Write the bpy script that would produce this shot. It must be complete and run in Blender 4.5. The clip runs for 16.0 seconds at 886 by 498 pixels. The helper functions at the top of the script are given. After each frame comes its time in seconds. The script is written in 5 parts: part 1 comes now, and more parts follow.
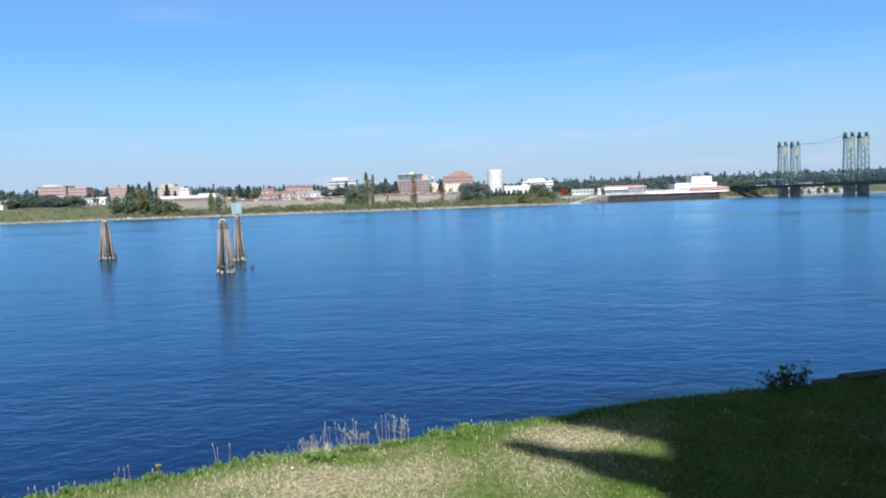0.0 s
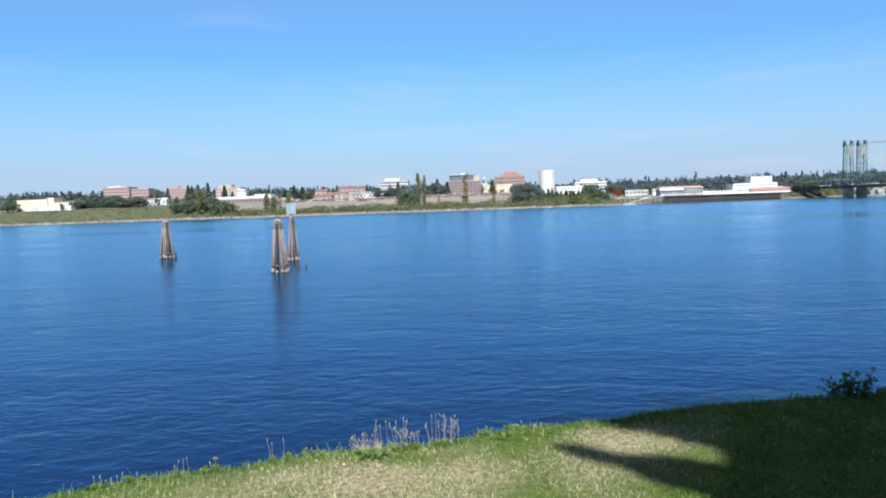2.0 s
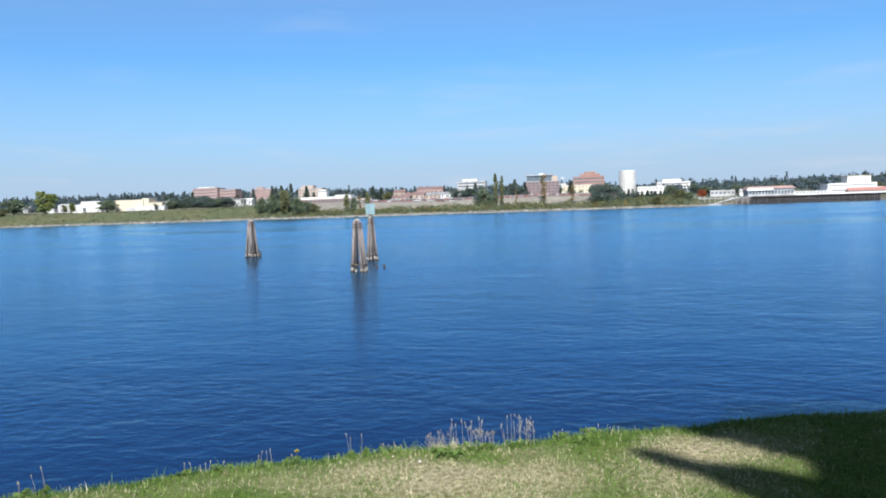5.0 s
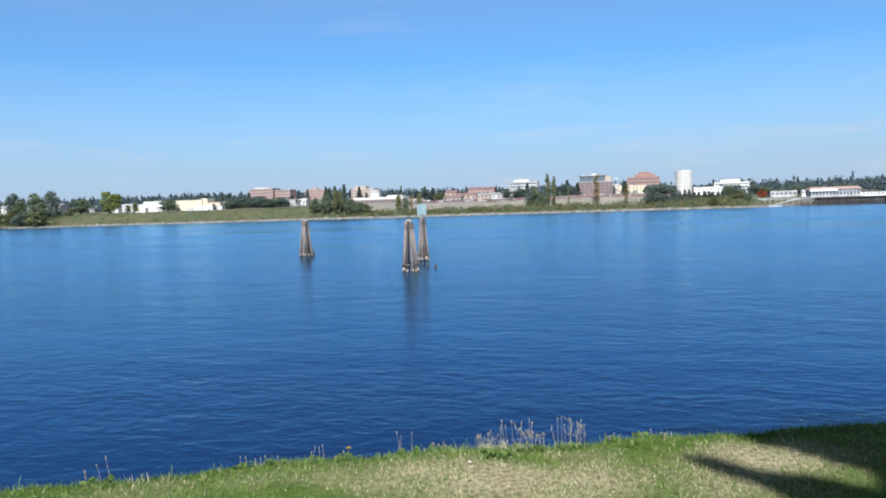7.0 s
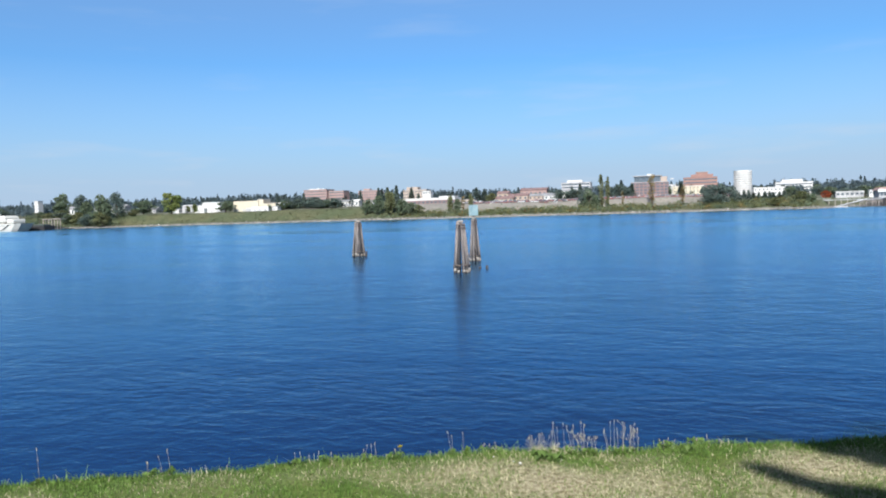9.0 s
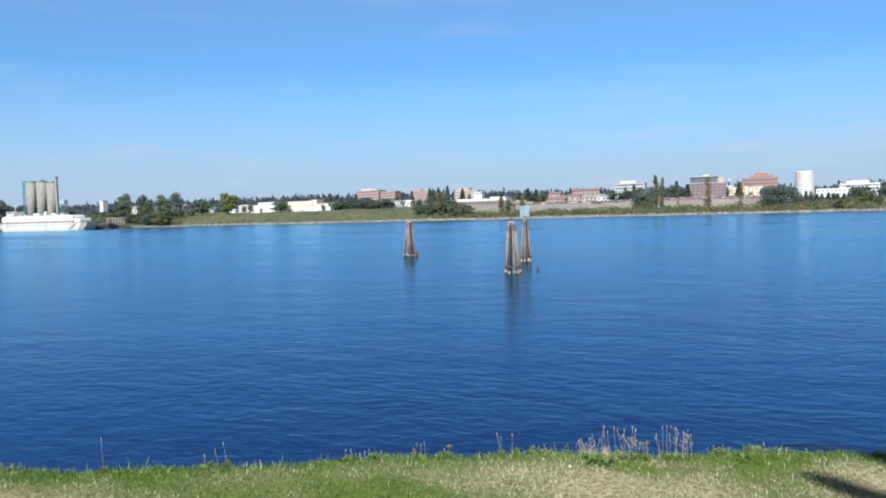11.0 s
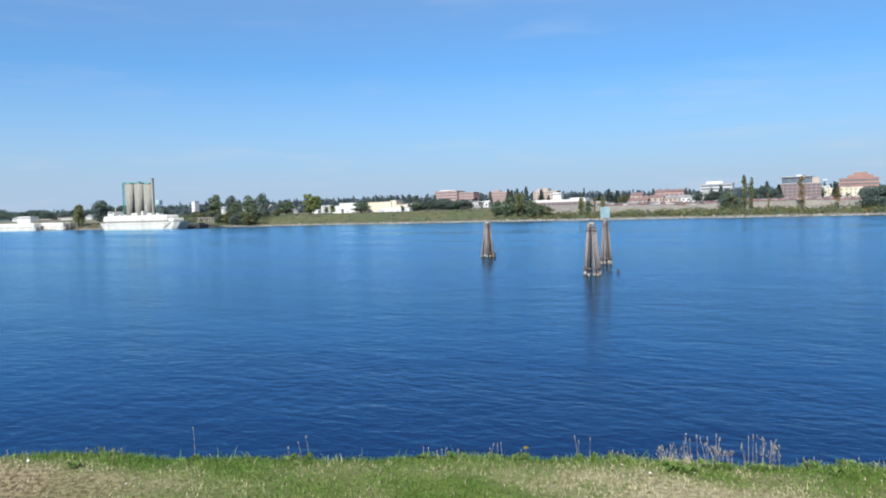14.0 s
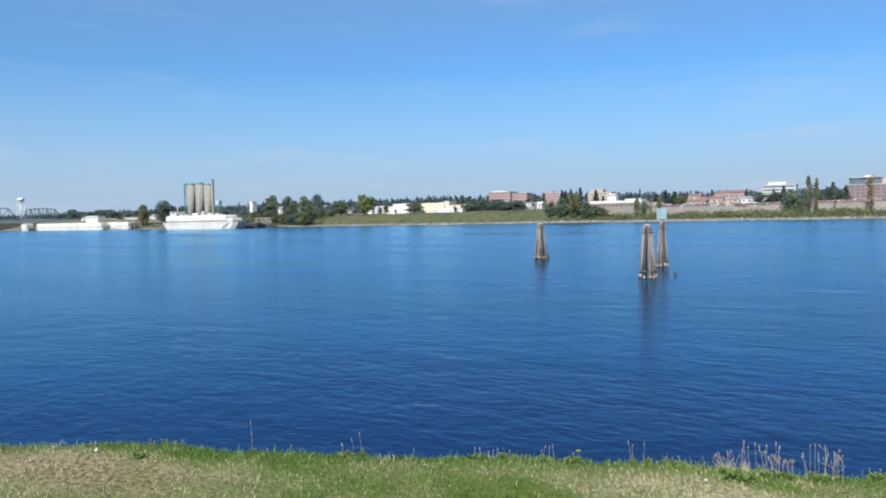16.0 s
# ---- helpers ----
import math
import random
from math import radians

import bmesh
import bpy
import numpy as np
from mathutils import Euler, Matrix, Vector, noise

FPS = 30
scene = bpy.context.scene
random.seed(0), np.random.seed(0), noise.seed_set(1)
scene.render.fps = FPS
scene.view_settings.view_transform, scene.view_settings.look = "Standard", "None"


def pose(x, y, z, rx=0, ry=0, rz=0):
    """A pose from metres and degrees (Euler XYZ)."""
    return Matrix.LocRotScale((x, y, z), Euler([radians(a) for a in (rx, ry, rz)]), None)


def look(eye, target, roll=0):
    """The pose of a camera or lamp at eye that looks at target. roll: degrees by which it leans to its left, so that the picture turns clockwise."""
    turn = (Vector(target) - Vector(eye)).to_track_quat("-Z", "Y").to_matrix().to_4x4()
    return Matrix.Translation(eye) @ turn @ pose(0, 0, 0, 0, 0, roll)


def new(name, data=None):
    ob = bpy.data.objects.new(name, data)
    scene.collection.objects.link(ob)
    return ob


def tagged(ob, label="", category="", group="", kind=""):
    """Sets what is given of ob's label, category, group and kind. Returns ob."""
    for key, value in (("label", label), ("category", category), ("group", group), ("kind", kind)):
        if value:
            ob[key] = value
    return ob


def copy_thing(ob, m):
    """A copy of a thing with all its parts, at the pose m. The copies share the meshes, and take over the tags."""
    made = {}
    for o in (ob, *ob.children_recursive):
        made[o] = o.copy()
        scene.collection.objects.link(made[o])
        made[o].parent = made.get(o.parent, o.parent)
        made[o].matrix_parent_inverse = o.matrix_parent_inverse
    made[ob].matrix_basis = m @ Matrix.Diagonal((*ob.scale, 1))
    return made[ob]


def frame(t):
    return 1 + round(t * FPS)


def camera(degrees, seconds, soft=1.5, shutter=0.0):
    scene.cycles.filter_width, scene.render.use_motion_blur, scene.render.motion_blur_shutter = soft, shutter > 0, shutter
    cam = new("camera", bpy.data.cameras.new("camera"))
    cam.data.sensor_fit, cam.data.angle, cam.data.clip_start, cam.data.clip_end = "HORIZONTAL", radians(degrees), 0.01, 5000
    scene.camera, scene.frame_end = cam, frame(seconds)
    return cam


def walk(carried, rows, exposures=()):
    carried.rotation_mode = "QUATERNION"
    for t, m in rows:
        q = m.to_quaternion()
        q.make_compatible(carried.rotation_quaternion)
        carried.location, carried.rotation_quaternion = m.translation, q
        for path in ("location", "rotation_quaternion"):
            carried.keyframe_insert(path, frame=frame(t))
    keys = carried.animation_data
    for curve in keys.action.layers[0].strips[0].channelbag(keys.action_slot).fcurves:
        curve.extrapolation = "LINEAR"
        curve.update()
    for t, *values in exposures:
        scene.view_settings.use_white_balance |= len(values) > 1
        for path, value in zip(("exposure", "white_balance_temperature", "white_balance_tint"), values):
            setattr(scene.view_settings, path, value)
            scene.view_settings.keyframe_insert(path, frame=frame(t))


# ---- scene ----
FOV = 63.90
cam = camera(FOV, 16.0, soft=2.0)
PATH = [
    (0.0, -0.000, 0.000, 1.650, 86.10, 2.00, 0.00),
    (0.5, 0.001, -0.004, 1.651, 86.14, 2.00, 1.11),
    (1.0, 0.001, -0.009, 1.651, 86.18, 2.01, 2.14),
    (1.5, 0.002, -0.013, 1.652, 86.22, 1.97, 3.16),
    (2.0, 0.003, -0.018, 1.652, 86.30, 1.97, 4.13),
    (2.5, 0.003, -0.022, 1.653, 86.35, 1.95, 5.07),
    (3.0, 0.004, -0.026, 1.653, 86.40, 1.95, 6.13),
    (3.5, 0.005, -0.030, 1.654, 86.44, 1.91, 7.26),
    (4.0, 0.005, -0.034, 1.654, 86.47, 1.93, 8.28),
    (6.5, 0.009, -0.054, 1.656, 86.68, 1.78, 13.47),
    (7.0, 0.010, -0.058, 1.657, 86.72, 1.78, 14.48),
    (7.5, 0.010, -0.061, 1.657, 86.75, 1.75, 15.52),
    (8.0, 0.011, -0.065, 1.658, 86.81, 1.74, 16.54),
    (8.5, 0.012, -0.069, 1.658, 86.86, 1.73, 17.53),
    (9.0, 0.013, -0.073, 1.658, 86.91, 1.75, 18.64),
    (11.5, 0.020, -0.094, 1.661, 87.13, 1.50, 23.79),
    (12.0, 0.021, -0.099, 1.661, 87.18, 1.49, 24.90),
    (12.5, 0.023, -0.103, 1.662, 87.22, 1.45, 26.00),
    (13.0, 0.025, -0.108, 1.662, 87.26, 1.45, 27.00),
    (13.5, 0.027, -0.113, 1.663, 87.30, 1.41, 28.05),
    (14.0, 0.029, -0.118, 1.663, 87.31, 1.36, 29.04),
    (14.5, 0.031, -0.123, 1.664, 87.35, 1.32, 30.09),
    (15.0, 0.033, -0.128, 1.664, 87.40, 1.24, 31.19),
    (15.5, 0.036, -0.134, 1.665, 87.45, 1.20, 32.26),
    (16.0, 0.039, -0.139, 1.666, 87.47, 1.16, 33.29),
]
walk(cam, [(t, pose(x, y, z, rx, ry, rz)) for t, x, y, z, rx, ry, rz in PATH], [(0.0, 1.11, 6150, 10), (4.0, 1.09, 6150, 10), (8.0, 1.02, 6150, 10), (12.0, 1.04, 6150, 10), (16.0, 0.94, 6150, 10)])

# ---- world, sun, exposure ----
WATER_Z = -6.35
SUN_AZ, SUN_EL = radians(172), radians(40)
world = bpy.data.worlds.new("sky")
scene.world = world
world.use_nodes = True
wn, wl = world.node_tree.nodes, world.node_tree.links
sky = wn.new("ShaderNodeTexSky")
sky.sky_type = "NISHITA"
sky.sun_disc = False
sky.sun_elevation, sky.sun_rotation = SUN_EL, SUN_AZ
sky.air_density, sky.dust_density, sky.ozone_density = 1.0, 0.3, 1.0
# thin streaks of high cloud
wtc = wn.new("ShaderNodeTexCoord")
wmap = wn.new("ShaderNodeMapping")
wmap.inputs["Scale"].default_value = (1.6, 1.6, 11.0)
wnoise = wn.new("ShaderNodeTexNoise")
wnoise.inputs["Scale"].default_value = 2.6
wnoise.inputs["Detail"].default_value = 5
wramp = wn.new("ShaderNodeValToRGB")
wramp.color_ramp.elements[0].position, wramp.color_ramp.elements[0].color = 0.54, (0, 0, 0, 1)
wramp.color_ramp.elements[1].position, wramp.color_ramp.elements[1].color = 0.74, (0.6, 0.6, 0.6, 1)
wmix = wn.new("ShaderNodeMixRGB")
wmix.inputs[2].default_value = (6.3, 6.8, 7.5, 1)
wl.new(wtc.outputs["Generated"], wmap.inputs["Vector"])
wl.new(wmap.outputs[0], wnoise.inputs["Vector"])
wl.new(wnoise.outputs[0], wramp.inputs[0])
wlow = wn.new("ShaderNodeMath")
wlow.operation = "MULTIPLY"
wl.new(wramp.outputs[0], wlow.inputs[0])
wl.new(wlow.outputs[0], wmix.inputs[0])
wtint = wn.new("ShaderNodeMixRGB")
wtint.blend_type = "MULTIPLY"
wtint.inputs[0].default_value = 1.0
wtint.inputs[2].default_value = (0.43, 0.98, 1.45, 1)
wl.new(sky.outputs[0], wtint.inputs[1])
# pale haze that whitens the sky towards the horizon
wsep = wn.new("ShaderNodeSeparateXYZ")
whaze = wn.new("ShaderNodeValToRGB")
for el, (at, v) in zip([whaze.color_ramp.elements[0], whaze.color_ramp.elements[1], whaze.color_ramp.elements.new(0.05), whaze.color_ramp.elements.new(0.12), whaze.color_ramp.elements.new(0.2)], ((0.0, 1.0), (0.3, 0.0), (0.05, 0.88), (0.12, 0.50), (0.2, 0.18))):
    el.position, el.color = at, (v, v, v, 1)
wfog = wn.new("ShaderNodeMixRGB")
wfog.inputs[2].default_value = (4.6, 5.65, 7.1, 1)
wl.new(wtc.outputs["Generated"], wsep.inputs[0])
wl.new(wsep.outputs[2], whaze.inputs[0])
wl.new(whaze.outputs[0], wfog.inputs[0])
wl.new(whaze.outputs[0], wlow.inputs[1])
wl.new(wtint.outputs[0], wfog.inputs[1])
wl.new(wfog.outputs[0], wmix.inputs[1])
wl.new(wmix.outputs[0], wn["Background"].inputs[0])
wn["Background"].inputs[1].default_value = 0.05

sun_data = bpy.data.lights.new("sun", "SUN")
sun_data.energy, sun_data.angle, sun_data.color = 5.0, radians(0.53), (1.0, 0.94, 0.85)
sun = new("sun", sun_data)
to_sun = Vector((math.sin(SUN_AZ) * math.cos(SUN_EL), math.cos(SUN_AZ) * math.cos(SUN_EL), math.sin(SUN_EL)))
sun.matrix_world = look(to_sun * 200, (0, 0, 0))

# ---- materials ----
def mat(name, colour, rough=0.8, metal=0.0, vary=0.25, scale=1.0, bump=0.0, bump_scale=None, second=None, amount=0.5, stretch=(1, 1, 1), island=0.0, spec=0.3, thin=0.0):
    """A surface: two scales of noise on its colour, patches of a second colour, and relief."""
    m = bpy.data.materials.new(name)
    m.use_nodes = True
    n, l = m.node_tree.nodes, m.node_tree.links
    b = n["Principled BSDF"]
    b.inputs["Roughness"].default_value, b.inputs["Metallic"].default_value = rough, metal
    b.inputs["Specular IOR Level"].default_value = spec
    tc, mp = n.new("ShaderNodeTexCoord"), n.new("ShaderNodeMapping")
    mp.inputs["Scale"].default_value = stretch
    l.new(tc.outputs["Object"], mp.inputs["Vector"])

    def tex(s, detail):
        t = n.new("ShaderNodeTexNoise")
        t.inputs["Scale"].default_value, t.inputs["Detail"].default_value = s, detail
        l.new(mp.outputs[0], t.inputs["Vector"])
        return t
    coarse, fine = tex(scale, 3), tex(scale * 9, 4)
    mix = n.new("ShaderNodeMixRGB")
    mix.inputs[1].default_value = (*colour, 1)
    mix.inputs[2].default_value = (*(second or tuple(c * 0.6 for c in colour)), 1)
    ramp = n.new("ShaderNodeValToRGB")
    ramp.color_ramp.elements[0].position = 0.62 - amount * 0.4
    ramp.color_ramp.elements[1].position = 0.88 - amount * 0.4
    l.new(coarse.outputs[0], ramp.inputs[0])
    l.new(ramp.outputs[0], mix.inputs[0])
    hsv = n.new("ShaderNodeHueSaturation")
    value = n.new("ShaderNodeMapRange")
    value.inputs["From Min"].default_value, value.inputs["From Max"].default_value = 0.3, 0.7
    value.inputs["To Min"].default_value, value.inputs["To Max"].default_value = 1 - vary, 1 + vary
    l.new(fine.outputs[0], value.inputs["Value"])
    last = value.outputs[0]
    if island:
        geo, rng = n.new("ShaderNodeNewGeometry"), n.new("ShaderNodeMapRange")
        rng.inputs["To Min"].default_value, rng.inputs["To Max"].default_value = 1 - island, 1 + island
        times = n.new("ShaderNodeMath")
        times.operation = "MULTIPLY"
        l.new(geo.outputs["Random Per Island"], rng.inputs["Value"])
        l.new(rng.outputs[0], times.inputs[0])
        l.new(last, times.inputs[1])
        last = times.outputs[0]
    l.new(last, hsv.inputs["Value"])
    l.new(mix.outputs[0], hsv.inputs["Color"])
    l.new(hsv.outputs[0], b.inputs["Base Color"])
    if thin:
        through_leaf, both = n.new("ShaderNodeBsdfTranslucent"), n.new("ShaderNodeMixShader")
        both.inputs[0].default_value = thin
        l.new(hsv.outputs[0], through_leaf.inputs["Color"])
        l.new(b.outputs[0], both.inputs[1])
        l.new(through_leaf.outputs[0], both.inputs[2])
        l.new(both.outputs[0], n["Material Output"].inputs["Surface"])
    if bump:
        bp = n.new("ShaderNodeBump")
        bp.inputs["Strength"].default_value, bp.inputs["Distance"].default_value = 0.8, bump
        h = tex(bump_scale or scale * 6, 5)
        l.new(h.outputs[0], bp.inputs["Height"])
        l.new(bp.outputs[0], b.inputs["Normal"])
    return m


def soil_mat():
    """The lawn's ground: green thatch that turns to tan earth where the lawn is dry."""
    m = mat("lawn_soil", (0.058, 0.09, 0.02), 0.95, vary=0.45, scale=3.0, bump=0.02, bump_scale=40, second=(0.085, 0.105, 0.03), amount=0.5, spec=0.1)
    n, l = m.node_tree.nodes, m.node_tree.links
    at, tan, grain = n.new("ShaderNodeAttribute"), n.new("ShaderNodeMixRGB"), n.new("ShaderNodeTexNoise")
    at.attribute_name = "dry"
    grain.inputs["Scale"].default_value, grain.inputs["Detail"].default_value = 25, 5
    l.new(n["Texture Coordinate"].outputs["Object"], grain.inputs["Vector"])
    earth = n.new("ShaderNodeMixRGB")
    thatch, worn, how_bare = n.new("ShaderNodeMixRGB"), n.new("ShaderNodeMixRGB"), n.new("ShaderNodeAttribute")
    how_bare.attribute_name = "bare"
    thatch.inputs[1].default_value, thatch.inputs[2].default_value = (0.31, 0.277, 0.19, 1), (0.19, 0.155, 0.095, 1)
    worn.inputs[1].default_value, worn.inputs[2].default_value = (0.14, 0.115, 0.07, 1), (0.065, 0.05, 0.03, 1)
    for node, slot in ((thatch, 1), (worn, 2)):
        l.new(how_bare.outputs["Fac"], node.inputs[0])
        l.new(node.outputs[0], earth.inputs[slot])
    clods = n.new("ShaderNodeMapRange")
    clods.inputs["From Min"].default_value, clods.inputs["From Max"].default_value = 0.4, 0.62
    l.new(grain.outputs[0], clods.inputs["Value"])
    l.new(clods.outputs[0], earth.inputs[0])
    link = n["Principled BSDF"].inputs["Base Color"].links[0]
    source = link.from_socket
    l.new(at.outputs["Fac"], tan.inputs[0])
    l.new(source, tan.inputs[1])
    l.new(earth.outputs[0], tan.inputs[2])
    l.new(tan.outputs[0], n["Principled BSDF"].inputs["Base Color"])
    return m


def water_mat():
    m = bpy.data.materials.new("river_water")
    m.use_nodes = True
    n, l = m.node_tree.nodes, m.node_tree.links
    n.remove(n["Principled BSDF"])
    body, shine, lift, both = n.new("ShaderNodeBsdfDiffuse"), n.new("ShaderNodeBsdfGlossy"), n.new("ShaderNodeFresnel"), n.new("ShaderNodeMixShader")
    body.inputs["Color"].default_value = (0.0002, 0.0045, 0.030, 1)
    shine.inputs["Color"].default_value = (0.49, 0.785, 1.0, 1)
    lift.inputs["IOR"].default_value = 1.43
    l.new(lift.outputs[0], both.inputs[0])
    l.new(body.outputs[0], both.inputs[1])
    l.new(shine.outputs[0], both.inputs[2])
    l.new(both.outputs[0], n["Material Output"].inputs["Surface"])
    tc = n.new("ShaderNodeTexCoord")

    def waves(scale, stretch, turn, detail, dist):
        mp, t = n.new("ShaderNodeMapping"), n.new("ShaderNodeTexNoise")
        mp.inputs["Scale"].default_value = stretch
        mp.inputs["Rotation"].default_value = (0, 0, radians(turn))
        t.inputs["Scale"].default_value, t.inputs["Detail"].default_value, t.inputs["Roughness"].default_value = scale, detail, 0.55
        t.inputs["Distortion"].default_value = dist
        l.new(tc.outputs["Object"], mp.inputs["Vector"])
        l.new(mp.outputs[0], t.inputs["Vector"])
        return t.outputs[0]
    # broad wind streaks: calm ones with weak ripples, ruffled ones with strong ripples
    slick = waves(0.016, (0.28, 1.5, 1), 5, 4, 0.7)
    calm = n.new("ShaderNodeMapRange")
    calm.inputs["From Min"].default_value, calm.inputs["From Max"].default_value = 0.36, 0.64
    calm.inputs["To Min"].default_value, calm.inputs["To Max"].default_value = 0.35, 1.35
    l.new(slick, calm.inputs["Value"])
    layers = ((waves(0.10, (0.6, 1.0, 1), 12, 2, 0.5), 0.17), (waves(0.45, (0.62, 1.0, 1), 7, 3, 0.5), 0.10), (waves(1.6, (0.65, 1.0, 1), -6, 4, 0.4), 0.072))
    normal = None
    for h, size in layers:
        bp, deep = n.new("ShaderNodeBump"), n.new("ShaderNodeMath")
        deep.operation = "MULTIPLY"
        deep.inputs[1].default_value = size
        l.new(calm.outputs[0], deep.inputs[0])
        bp.inputs["Strength"].default_value = 1.0
        l.new(deep.outputs[0], bp.inputs["Distance"])
        l.new(h, bp.inputs["Height"])
        if normal:
            l.new(normal, bp.inputs["Normal"])
        normal = bp.outputs[0]
    rr = n.new("ShaderNodeMapRange")
    rr.inputs["From Min"].default_value, rr.inputs["From Max"].default_value = 0.35, 0.65
    rr.inputs["To Min"].default_value, rr.inputs["To Max"].default_value = 0.12, 0.22
    l.new(slick, rr.inputs["Value"])
    l.new(rr.outputs[0], shine.inputs["Roughness"])
    for node in (body, shine, lift):
        l.new(normal, node.inputs["Normal"])
    return m


